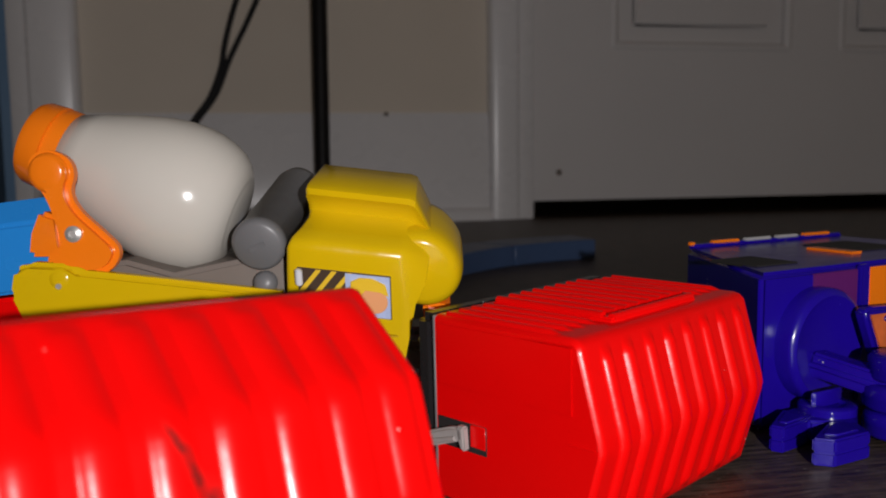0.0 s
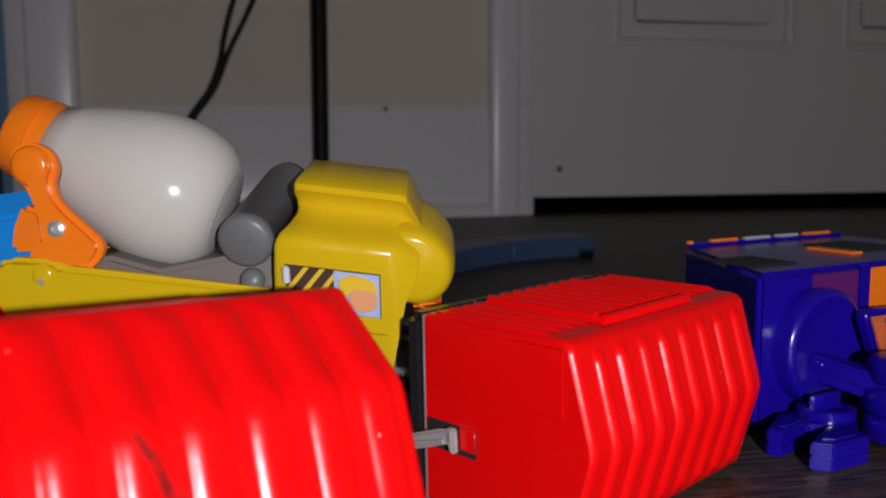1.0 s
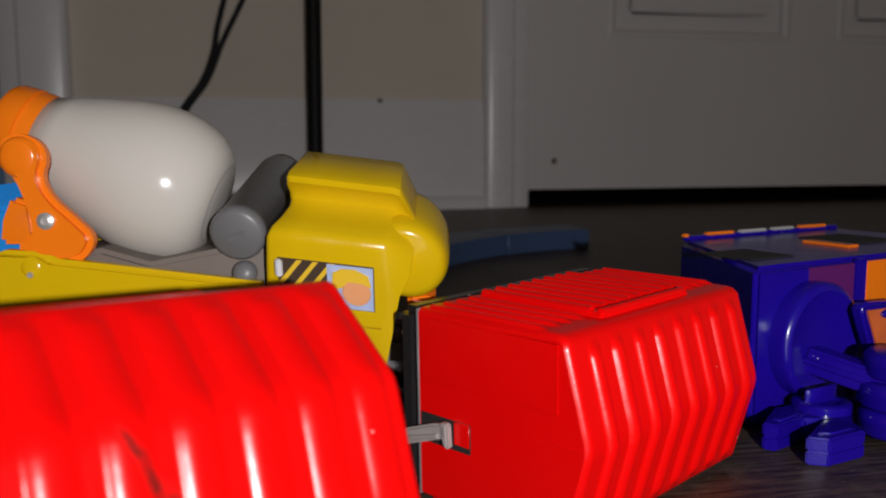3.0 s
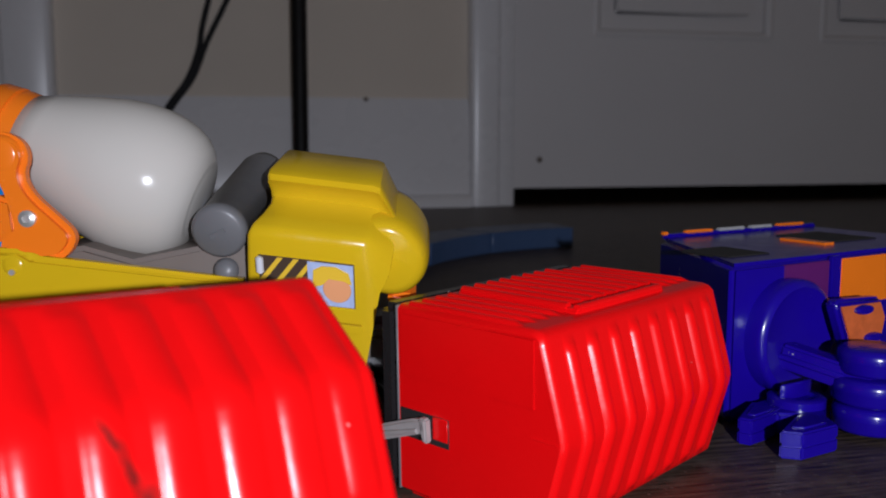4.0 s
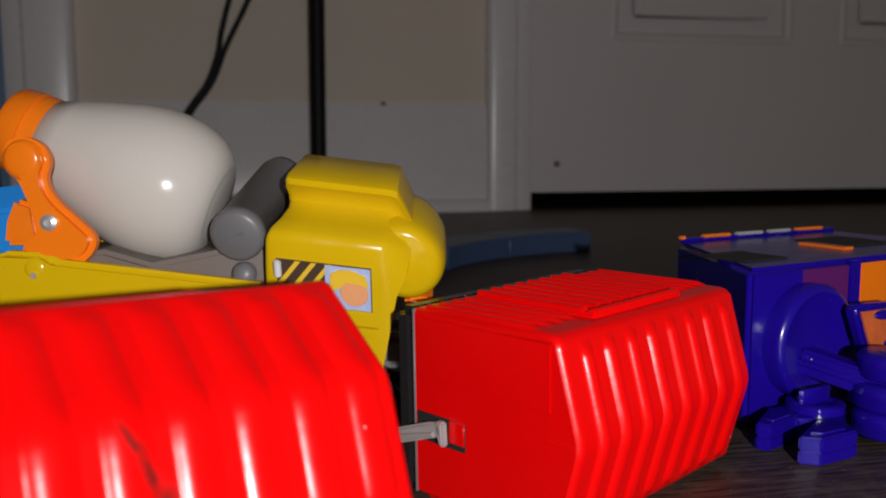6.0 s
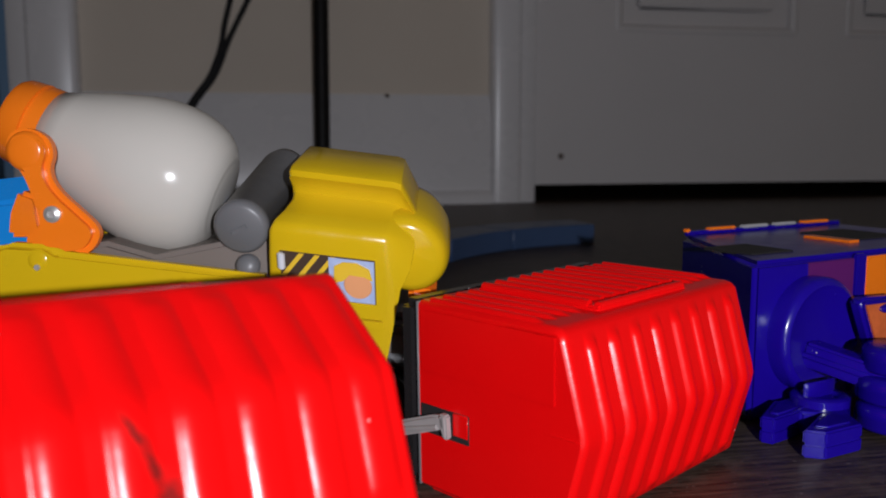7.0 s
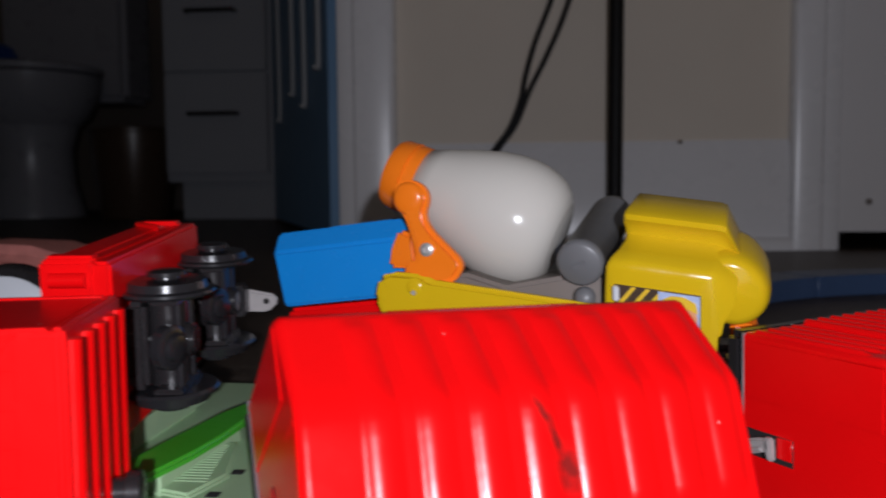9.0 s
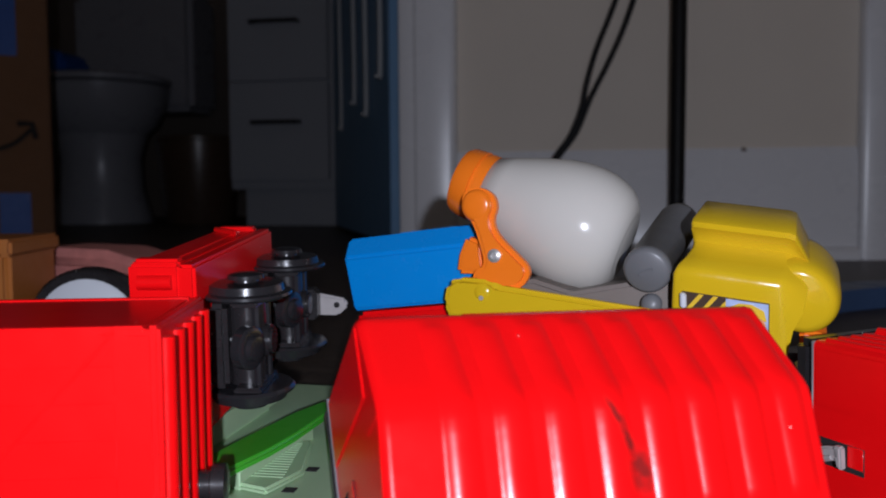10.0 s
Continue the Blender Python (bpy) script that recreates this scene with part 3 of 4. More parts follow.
def wagon(m, label, big=False, h=0.050):
    """An open plank-sided wagon with ribbed ends."""
    L, w = 0.045, 0.0262
    v = thing("toy_open_wagon", m, label, "toy train", "red toy wagons")
    for s in (1, -1):
        part("side_wall", box(-L + 0.003, min(s * w, s * (w - 0.003)), 0, L - 0.003, max(s * w, s * (w - 0.003)), h, 0.0006, 2), RED, v)
        part("end_wall", box(min(s * L, s * (L - 0.003)), -w, 0, max(s * L, s * (L - 0.003)), w, h, 0.0008, 2), RED, v)
    for s in (1, -1):
        for i in range(int(h / 0.0083)):
            z = 0.004 + i * 0.0078
            part("plank", box(-L + 0.009, min(s * (w - 0.001), s * (w + 0.0004)), z, L - 0.009, max(s * (w - 0.001), s * (w + 0.0004)), z + 0.0070, 0.0005, 2), RED, v)
        part("brace", prism([(L - 0.0085, h - 0.0010), (L - 0.0115, h - 0.0010), (L - 0.0115 - h * 0.86, 0.002), (L - 0.0085 - h * 0.86, 0.002)], min(s * w, s * (w + 0.0020)), max(s * w, s * (w + 0.0020)), "y", 0.0005, 2), RED, v)
        for x in (-L + 0.004, L - 0.004):
            part("corner_post", box(x - 0.003, min(s * (w - 0.001), s * (w + 0.0014)), 0, x + 0.003, max(s * (w - 0.001), s * (w + 0.0014)), h - 0.001, 0.0009, 2), RED, v)
        for i in range(5):
            y = -w + 0.0052 + i * (2 * w - 0.0104) / 4
            part("end_rib", tube([(s * L, y, 0.002), (s * L, y, h - 0.003)], 0.0022, 12), RED, v)
    if not big:
        part("load_cover", box(-L + 0.0031, -w + 0.0031, h - 0.006, L - 0.0031, w - 0.0031, h - 0.0003, 0.0006), RED, v, "flat red top panel")
    part("wagon_floor", box(-L + 0.003, -w + 0.003, 0.0, L - 0.003, w - 0.003, 0.006), RED_DARK, v)
    part("chassis", box(-L - 0.001, -w, -0.005, L + 0.001, w, 0.0, 0.001), RED if big else BLACK, v, "red plastic underframe" if big else "black plastic underframe")
    for s in (1, -1):
        part("coupling", lathe([(0, 0.0035), (0.0045, 0.0035), (0.005, 0.0050), (0.0082, 0.0050), (0.0087, 0.003)], (s * L, 0.004, 0.006), (s, 0, 0), 18), BLACK, v, "black coupling")
        ax = part("bogie", box(s * 0.028 - 0.010, -0.013, -0.011, s * 0.028 + 0.010, 0.013, -0.005, 0.0015), BLACK, v, "black bogie")
        k = 1.28 if big else 0.6
        part("axle_box", rod((s * 0.028, 0, -0.018 * k), (s * 0.028, 0, -0.005), 0.005, n=20, bev=0.001), BLACK, ax)
        for t in (1, -1):
            part("frame_bar", box(s * 0.028 - 0.0115, t * 0.0132 - 0.001, -0.0165 * k, s * 0.028 + 0.0115, t * 0.0132 + 0.001, -0.010 * k, 0.0006), BLACK, ax)
            part("wheel", lathe([(0, 0.0104 * k), (0.0008, 0.0110 * k), (0.0016, 0.0108 * k), (0.0020, 0.0092 * k), (0.0042, 0.0088 * k), (0.0046, 0.0030 * k), (0.0058, 0.0028 * k)], (s * 0.028, t * 0.0138, -0.0115 * k), (0, t, 0), 36), WHEEL, ax)
            part("hub", lathe([(0, 0.0045 * k), (0.0012, 0.0042 * k), (0.0017, 0.0028 * k)], (s * 0.028, t * 0.0138 + t * 0.0056, -0.0115 * k), (0, t, 0), 24), WHEEL, ax)
            part("upright", tube([(s * 0.028 + t * 0.0062, -0.0125, -0.0150 * k), (s * 0.028 + t * 0.0062, 0.0125, -0.0150 * k)], 0.0014, 8), WHEEL, ax)
        part("side_boss", lathe([(0, 0.0066), (0.003, 0.0066), (0.0036, 0.0058), (0.0036, 0.0040), (0.0050, 0.0036), (0.0054, 0.002)], (s * 0.028 - 0.0095, 0.0, -0.0125 * k), (-0.4, 0, -1), 28), WHEEL, ax)
        part("axle", rod((s * 0.028, -0.013, -0.0115 * k), (s * 0.028, 0.013, -0.0115 * k), 0.0045 * k, n=16), BLACK, ax)
    return v


# ---- toy mixer truck ----
truck = thing("toy_mixer_truck", pose(0, 0.285, 0, 0, 0, -12), "yellow toy mixer truck with cream drum and orange cap", "toy truck")


LEAN = radians(14)


def leaning(bm):
    """The truck leans towards the open floor and its nose dips: (along, across, up) into the truck's own frame."""
    for p in bm.verts:
        x, v, w = p.co
        w -= 0.125 * (x - 0.0162)
        p.co = (x, -0.026 + v * math.cos(LEAN) - w * math.sin(LEAN), 0.050 + v * math.sin(LEAN) + w * math.cos(LEAN))
    return bm


def cab_shell():
    """The cab: one moulded skin with sloping shoulders, a narrower cabin, a raked windscreen and chamfered door posts."""
    near = [(0, -0.022), (0, 0.0057), (0, 0.0114), (0, 0.0188), (0.0005, 0.0207), (0.0020, 0.0222), (0.0065, 0.0237), (0.0115, 0.0254), (0.0137, 0.0268), (0.0134, 0.0292), (0.0106, 0.0324), (0.0106, 0.0342), (0.0128, 0.0352)]
    front = [0.0462, 0.0490, 0.0491, 0.0488, 0.0489, 0.0491, 0.0496, 0.0500, 0.0505, 0.0511, 0.0515, 0.0518, 0.0519]
    nose = [(0.0470, 0, -0.022), (0.0524, 0.0003, 0.0057), (0.0553, 0.0015, 0.0114), (0.0560, 0.0034, 0.0140), (0.0564, 0.0048, 0.0160), (0.0568, 0.0062, 0.0180), (0.0572, 0.0078, 0.0198), (0.0575, 0.0090, 0.0210), (0.0578, 0.0099, 0.0217), (0.0579, 0.0103, 0.0221), (0.0580, 0.0108, 0.0225), (0.0580, 0.0120, 0.0228), (0.0580, 0.0145, 0.0230)]
    wide = 0.0470
    sec = near + [(wide - v, w) for v, w in near[::-1]]
    front = front + front[::-1]
    nose = nose + [(x, wide - v, w) for x, v, w in nose[::-1]]
    k = bmesh.new()
    rows = []

    def rear(v, w):
        u = min(v, wide - v)
        return 0.0162 + 0.0044 * max(0.0, min(1.0, u / 0.010)) + 0.0020 * max(0.0, min(1.0, (v - 0.01) / 0.0226)) - 0.001 * max(0.0, min(1.0, (0.022 - w) / 0.014))

    for dx, tight in ((0.0, 0.0010), (0.0004, 0.0004), (0.0012, 0.0)):
        rows.append([k.verts.new((rear(v, w) + dx, v + (tight if v < wide / 2 else -tight), w - (tight if w > 0.02 else 0))) for v, w in sec])
    for f in (0.25, 0.5, 0.75, 0.96):
        rows.append([k.verts.new((rear(v, w) + (xf - rear(v, w)) * f, v, w)) for (v, w), xf in zip(sec, front)])
    soft = []
    for (v, w), xf, (nx_, nv, nw) in zip(sec, front, nose):
        soft.append(k.verts.new((xf + (nx_ - xf) * 0.10, v + (nv - v) * 0.05, w + (nw - w) * 0.05)))
    rows.append(soft)
    rows.append([k.verts.new((xf + (nx_ - xf) * 0.92, v + (nv - v) * 0.92, w + (nw - w) * 0.92)) for (v, w), xf, (nx_, nv, nw) in zip(sec, front, nose)])
    rows.append([k.verts.new((x - 0.0006, v + (0.0008 if v < wide / 2 else -0.0008), w - 0.0008)) for x, v, w in nose])
    for p, q in zip(rows, rows[1:]):
        for j in range(len(sec) - 1):
            k.faces.new((p[j], q[j], q[j + 1], p[j + 1]))
        k.faces.new((p[-1], q[-1], q[0], p[0]))
    k.faces.new(rows[0])
    k.faces.new(rows[-1][::-1])
    return k


cab = part("cab", leaning(cab_shell()), YELLOW, truck, "glossy yellow moulded cab", smooth=38)
part("hood", leaning(lathe([(0, 0.0085), (0.0006, 0.0102), (0.0022, 0.0114), (0.0050, 0.0122), (0.0090, 0.0126), (0.016, 0.0127), (0.026, 0.0127), (0.032, 0.0116), (0.037, 0.007)], (0.0537, 0.0062, 0.0136), (0, 1, 0), 56)), YELLOW, cab, smooth=60)
part("sill", leaning(box(0.0150, -0.0005, -0.0080, 0.0475, 0.001, -0.0045, 0.0005)), YELLOW, cab)
part("sill", leaning(box(0.0150, -0.0005, -0.0165, 0.0465, 0.001, -0.0130, 0.0005)), YELLOW, cab)
part("bumper", leaning(box(0.046, 0.006, -0.020, 0.064, 0.041, -0.010, 0.002)), GREY_WARM, truck)
part("grille", leaning(box(0.054, 0.0075, -0.0060, 0.0622, 0.0400, 0.0030, 0.0015)), ORANGE, truck, "orange grille below the hood")
panel = part("side_sticker", leaning(box(0.0187, -0.0003, 0.0003, 0.0452, 0.0004, 0.0138, 0.0001, 1)), STICK_DARK, truck, "striped window sticker")
for i in range(3):
    x = 0.0185 + i * 0.0044
    part("stripe", leaning(prism([(x, 0.0062), (x + 0.0015, 0.0062), (x + 0.0070, 0.0136), (x + 0.0055, 0.0136)], -0.0005, -0.0002, "y")), STICK_YEL, panel)
part("sticker_field", leaning(box(0.0322, -0.0006, 0.0006, 0.0449, -0.0002, 0.0135)), STICK_BLUE, panel, "pale blue picture area")
part("sticker_shape", leaning(lathe([(0, 0.0040), (0.0003, 0.0038)], (0.0402, -0.0006, 0.0058), (0, -1, 0), 24)), STICK_SKIN, panel)
part("sticker_shape", leaning(prism([(0.0335, 0.0060), (0.0338, 0.0112), (0.0362, 0.0126), (0.0400, 0.0128), (0.0436, 0.0112), (0.0444, 0.0078), (0.0420, 0.0088), (0.0380, 0.0090), (0.0362, 0.0070)], -0.0011, -0.0006, "y")), STICK_YEL, panel)
part("mirror", leaning(rod((0.0192, -0.0014, 0.0088), (0.0192, -0.0014, 0.0136), 0.0011, bev=0.0004, n=12)), WHITE, truck, "small white mirror")

tip, end = Vector((0.0064, -0.024, 0.0683)), Vector((0.0112, 0.026, 0.0838))
along = (end - tip).normalized()
tank = part("tank", lathe([(0, 0.0066), (0.0006, 0.0074), (0.0014, 0.0080), (0.0040, 0.0080), (0.0044, 0.0077), (0.048, 0.0077), (0.052, 0.0070), (0.054, 0.004)], tip, along, 40), GREY, truck, "grey cylindrical water tank", smooth=50)
mark = box(-0.0026, -0.0007, -0.0002, 0.0026, 0.0007, 0.0004, 0.0002)
bmesh.ops.transform(mark, matrix=Matrix.Translation(tip - along * 0.0002) @ frame_of(-along) @ pose(0, 0, 0, 0, 0, 25), verts=mark.verts)
part("tank_mark", mark, GREY, tank)
part("bolt", lathe([(0, 0.0036), (0.0016, 0.0034), (0.0028, 0.0022), (0.0031, 0.0008)], (0.0078, -0.020, 0.0572), (0, -1, 0.25), 24), GREY, truck, "round grey rivet")

# the drum, tilted up towards its orange mouth
p0 = Vector((-0.0045, 0.005, 0.0745))
p1 = Vector((-0.0685, 0.005, 0.0995))
d = p1 - p0
k_len = d.length / 0.0715
prof = [(0.0, 0.003), (0.0004, 0.010), (0.0014, 0.0142), (0.0032, 0.0172), (0.0060, 0.0198), (0.0095, 0.0216), (0.0140, 0.0230), (0.0190, 0.0237), (0.0250, 0.0236), (0.0320, 0.0225), (0.0420, 0.0197), (0.0520, 0.0163), (0.0610, 0.0130)]
drum = part("drum", lathe([(h * k_len, r) for h, r in prof], p0, d, 64), CREAM, truck, "cream egg-shaped mixing drum", smooth=80)
part("drum_seam", lathe([(h * k_len, r) for h, r in ((0.0008, 0.0105), (0.0009, 0.0126), (0.0012, 0.0137), (0.0013, 0.0122))], p0, d, 64), CREAM, drum)
part("drum_mouth", lathe([(h * k_len, r) for h, r in ((0.0580, 0.0118), (0.0582, 0.0136), (0.0628, 0.0137), (0.0631, 0.0130), (0.0646, 0.0130), (0.0649, 0.0138), (0.0704, 0.0134), (0.0722, 0.0124), (0.0719, 0.0100), (0.066, 0.009))], p0, d, 56), ORANGE, drum, "orange ridged drum mouth")
# orange yoke that carries the drum
yoke_line = [(-0.0640, 0.0935), (-0.0620, 0.0975), (-0.0570, 0.0985), (-0.0515, 0.0960), (-0.0500, 0.0910), (-0.0520, 0.0860), (-0.0485, 0.0800), (-0.0410, 0.0735), (-0.0345, 0.0680), (-0.0365, 0.0625), (-0.0410, 0.0600), (-0.0490, 0.0605), (-0.0560, 0.0630), (-0.0560, 0.0665), (-0.0520, 0.0690), (-0.0545, 0.0750), (-0.0590, 0.0850), (-0.0625, 0.0885)]
for y in (0.028, -0.021):
    line = [(x + 0.0034 * max(0.0, min(1.0, (z - 0.066) / 0.02)) + 0.001, z - 0.0015 * max(0.0, min(1.0, (z - 0.074) / 0.014))) for x, z in yoke_line]
    for _ in range(2):
        line = [(a[0] * f + b[0] * (1 - f), a[1] * f + b[1] * (1 - f)) for a, b in zip(line, line[1:] + line[:1]) for f in (0.75, 0.25)]
    yoke = prism(line, y - 0.0032, y + 0.003, "y", 0.0018, 4, None, 60)
    yoke = lathe([(-0.001, 0.0060), (0.0008, 0.0054), (0.0014, 0.0040), (0.0016, 0.0018)], (-0.0534, y - 0.0020, 0.0902), (0, -1, 0), 32, yoke)
    yoke_part = part("yoke", yoke, ORANGE, truck, "orange moulded drum support", smooth=65)
part("bolt", lathe([(0, 0.0024), (0.0012, 0.0024), (0.0018, 0.0012), (0.0012, 0.0010)], (-0.0462, -0.0240, 0.0726), (0, -1, 0), 16), STEEL, yoke_part, "bright cross-head screw")
part("chute", prism([(-0.0640, 0.0650), (-0.0630, 0.0720), (-0.0600, 0.0790), (-0.0545, 0.0770), (-0.0530, 0.0650)], -0.0160, -0.0100, "y", 0.0014), ORANGE, truck, "orange discharge chute")
part("deck", prism([(-0.064, 0.050), (-0.062, 0.0600), (-0.034, 0.0640), (-0.020, 0.0600), (0.000, 0.0640), (0.0148, 0.0660), (0.0148, 0.040), (-0.050, 0.040)], -0.018, 0.026, "y", 0.0015), GREY_WARM, truck, "warm grey truck bed")
beam = prism([(-0.0655, 0.0550), (-0.0640, 0.0625), (-0.0600, 0.0646), (-0.0480, 0.0640), (-0.0450, 0.0622), (0.0150, 0.0552), (0.0150, 0.0420), (-0.0600, 0.0430)], -0.0262, -0.0195, "y", 0.0018, 3, None, 20)
beam = prism([(-0.0655, 0.0550), (-0.0640, 0.0625), (-0.0600, 0.0646), (-0.0480, 0.0640), (-0.0450, 0.0622), (0.0150, 0.0552), (0.0150, 0.0420), (-0.0600, 0.0430)], 0.0245, 0.030, "y", 0.0018, 3, beam, 20)
beam = lathe([(0, 0.0030), (0.0003, 0.0026), (0.0005, 0.0015)], (-0.0505, -0.026, 0.0600), (0, -1, 0.1), 18, beam)
beam_part = part("side_beam", beam, YELLOW, truck, "yellow side beam")
part("screw", lathe([(0, 0.0009), (0.0005, 0.0008)], (-0.0505, -0.0266, 0.0577), (0, -1, 0), 12), STEEL, beam_part)
part("underframe", box(-0.056, -0.014, 0.014, 0.056, 0.020, 0.042, 0.002), BLACK, truck)
for x in (-0.040, -0.014, 0.040):
    for y, s in ((-0.016, -1), (0.022, 1)):
        wh = part("wheel", lathe([(0, 0.013), (0.001, 0.0150), (0.008, 0.0150), (0.0095, 0.0135), (0.0085, 0.008)], (x, y, 0.015), (0, s, 0), 32), BLACK, truck, "black toy tyre")
        part("hub", lathe([(0, 0.0078), (0.0015, 0.007), (0.002, 0.003)], (x, y + s * 0.0085, 0.015), (0, s, 0), 24), ORANGE, wh)

# ---- blue tipper toy behind the mixer ----
tipper = thing("toy_tipper", pose(0, 0.285, 0, 0, 0, -12), "blue toy tipper body on a red chassis", "toy truck")
bed = prism([(-0.0030, 0.0797), (-0.0086, 0.0722), (-0.0046, 0.0505), (-0.0020, 0.0505), (-0.0058, 0.0720), (-0.0005, 0.0790)], -0.1155, -0.0590, "x", 0.0011, 3, None, 15)
for p in bed.verts:
    # the rim rises towards the mixer, the lower corners draw in
    p.co.x += (0.0797 - p.co.z) * (0.10 if p.co.x < -0.088 else -0.06)
    p.co.z += (p.co.x + 0.0877) * 0.121
part("near_wall", bed, BLUE, tipper, "glossy blue tipper wall with a folded edge", smooth=30)
part("far_wall", prism([(-0.1164, 0.0763), (-0.0610, 0.0830), (-0.0600, 0.0540), (-0.1130, 0.0470)], 0.046, 0.049, "y", 0.0010), BLUE, tipper)
part("end_wall", prism([(-0.1160, 0.0755), (-0.1130, 0.0755), (-0.1100, 0.0500), (-0.1125, 0.0500)], -0.0028, 0.0458, "y", 0.0008), BLUE, tipper)
part("bed_floor", prism([(-0.1130, 0.0472), (-0.0602, 0.0540), (-0.0602, 0.057), (-0.1130, 0.0498)], -0.0028, 0.0458, "y", 0.0006), BLUE, tipper)
part("chassis", prism([(-0.1120, 0.0300), (-0.1100, 0.0470), (-0.0560, 0.0535), (-0.0560, 0.0300)], -0.006, 0.044, "y", 0.0015), RED, tipper, "red plastic chassis")
for x in (-0.1, -0.068):
    for y, s in ((-0.004, -1), (0.042, 1)):
        part("wheel", lathe([(0, 0.013), (0.001, 0.016), (0.008, 0.016), (0.0095, 0.0145), (0.0085, 0.008)], (x, y, 0.016), (0, s, 0), 32), BLACK, tipper, "black toy tyre")

# ---- purple and orange engine, fallen on its side ----
loco = thing("toy_locomotive", pose(0.163, 0.260, 0, 0, 0, 18), "purple and orange toy locomotive with crane arm, fallen over", "toy train")
part("body", prism([(0, 0), (0.135, 0), (0.135, 0.070), (0.0372, 0.070)], 0.0, 0.054, "z", 0.0022, 3), PURPLE, loco, "purple plastic engine body")
b = box(0.038, 0.0670, 0.0535, 0.134, 0.0698, 0.0556, 0.0006)
part("side_rail", b, PURPLE, loco)
for x0, x1, q in ((0.0372, 0.0398, ORANGE), (0.050, 0.066, ORANGE), (0.070, 0.086, GREY_LIGHT), (0.090, 0.104, GREY_LIGHT), (0.108, 0.126, ORANGE)):
    part("side_trim", box(x0, 0.0672, 0.0552, x1, 0.0696, 0.0566, 0.0004), q, loco)
part("side_trim", box(0.0715, 0.0172, 0.0538, 0.0785, 0.0388, 0.0550, 0.0006), ORANGE, loco, "orange moulded stripe")
part("side_window", box(0.012, 0.012, 0.0536, 0.034, 0.034, 0.0545, 0.0004), DARK, loco, "worn dark window sticker")
part("side_window", box(0.084, 0.022, 0.0536, 0.112, 0.050, 0.0545, 0.0004), DARK, loco, "worn dark window sticker")
part("plum_panel", box(0.0262, -0.0006, 0.036, 0.0500, 0.001, 0.0520, 0.0003), MAGENTA, loco, "plum panel")
part("roof_panel", box(0.0562, -0.0012, 0.0350, 0.098, 0.001, 0.0522, 0.0005), ORANGE, loco, "orange roof panel")
part("roof_edge", box(0.0505, -0.0016, 0.004, 0.0556, 0.001, 0.0535, 0.0006), PURPLE, loco)
turn = part("turntable", lathe([(0, 0.0198), (0.005, 0.0198), (0.0065, 0.0190), (0.0072, 0.0173), (0.0064, 0.0154), (0.0055, 0.006)], (0.0272, 0.0, 0.0280), (0, -1, 0), 56), PURPLE, loco, "purple round crane turntable")
bar = box(-0.0042, -0.0042, 0.0, 0.0042, 0.0042, 0.0300, 0.0009, 2)
bar = box(-0.0050, -0.0010, 0.0, 0.0050, 0.0010, 0.0300, 0.0004, 1, bar)
a0, a1 = Vector((0.0222, -0.004, 0.0228)), Vector((0.0320, -0.0305, 0.0172))
lie = (a1 - a0).normalized()
up = (Vector((0, 0, 1)) - lie * lie.z).normalized()
turn_m = Matrix((lie.cross(up), up, lie)).transposed().to_4x4()
bmesh.ops.transform(bar, matrix=Matrix.Translation(a0) @ turn_m, verts=bar.verts)
arm = part("crane_arm", bar, PURPLE, loco, "purple crane arm")
k = None
for z, r in ((0.0015, 0.0116), (0.0105, 0.0122), (0.0200, 0.0108)):
    k = lathe([(0, r - 0.002), (0.0004, r - 0.0008), (0.0014, r), (0.0042, r), (0.0045, r + 0.0002), (0.0070, r), (0.0082, r - 0.0008), (0.0088, r - 0.002), (0.0088, 0.001)], (0.0345, -0.029, z), (0, 0, 1), 40, k)
part("knuckle", k, PURPLE, arm, "purple ridged arm joint")
part("panel_rim", prism([(0.0345, 0.0400), (0.0355, 0.0372), (0.0420, 0.0240), (0.0445, 0.0222), (0.0610, 0.0222), (0.0640, 0.0330), (0.0600, 0.0402), (0.0370, 0.0412)], -0.0145, -0.0095, "y", 0.0012, 3), PURPLE, arm)
part("operator_panel", prism([(0.0366, 0.0394), (0.0372, 0.0376), (0.0436, 0.0246), (0.0600, 0.0240), (0.0622, 0.0330), (0.0590, 0.0390)], -0.0150, -0.0120, "y", 0.0005), FADED, arm, "worn orange panel with a dark rim")
for x, z in ((0.0484, 0.0370), (0.0546, 0.0268)):
    disc = lathe([(0, 0.0046), (0.0012, 0.0046), (0.0018, 0.0038), (0.0018, 0.0014)], (0, 0, 0), (0, -1, 0), 28)
    bmesh.ops.transform(disc, matrix=Matrix.Translation((x, -0.0150, z)) @ Matrix.Diagonal((1, 1, 0.36, 1)), verts=disc.verts)
    part("panel_disc", disc, PURPLE, arm)
grab = part("claw", prism([(0.0050, -0.0050), (0.0160, -0.0045), (0.0225, -0.0085), (0.0245, -0.0200), (0.0160, -0.0260), (0.0045, -0.0170)], 0.0015, 0.0082, "z", 0.0008, 2), PURPLE, loco, "purple toy grab claw")
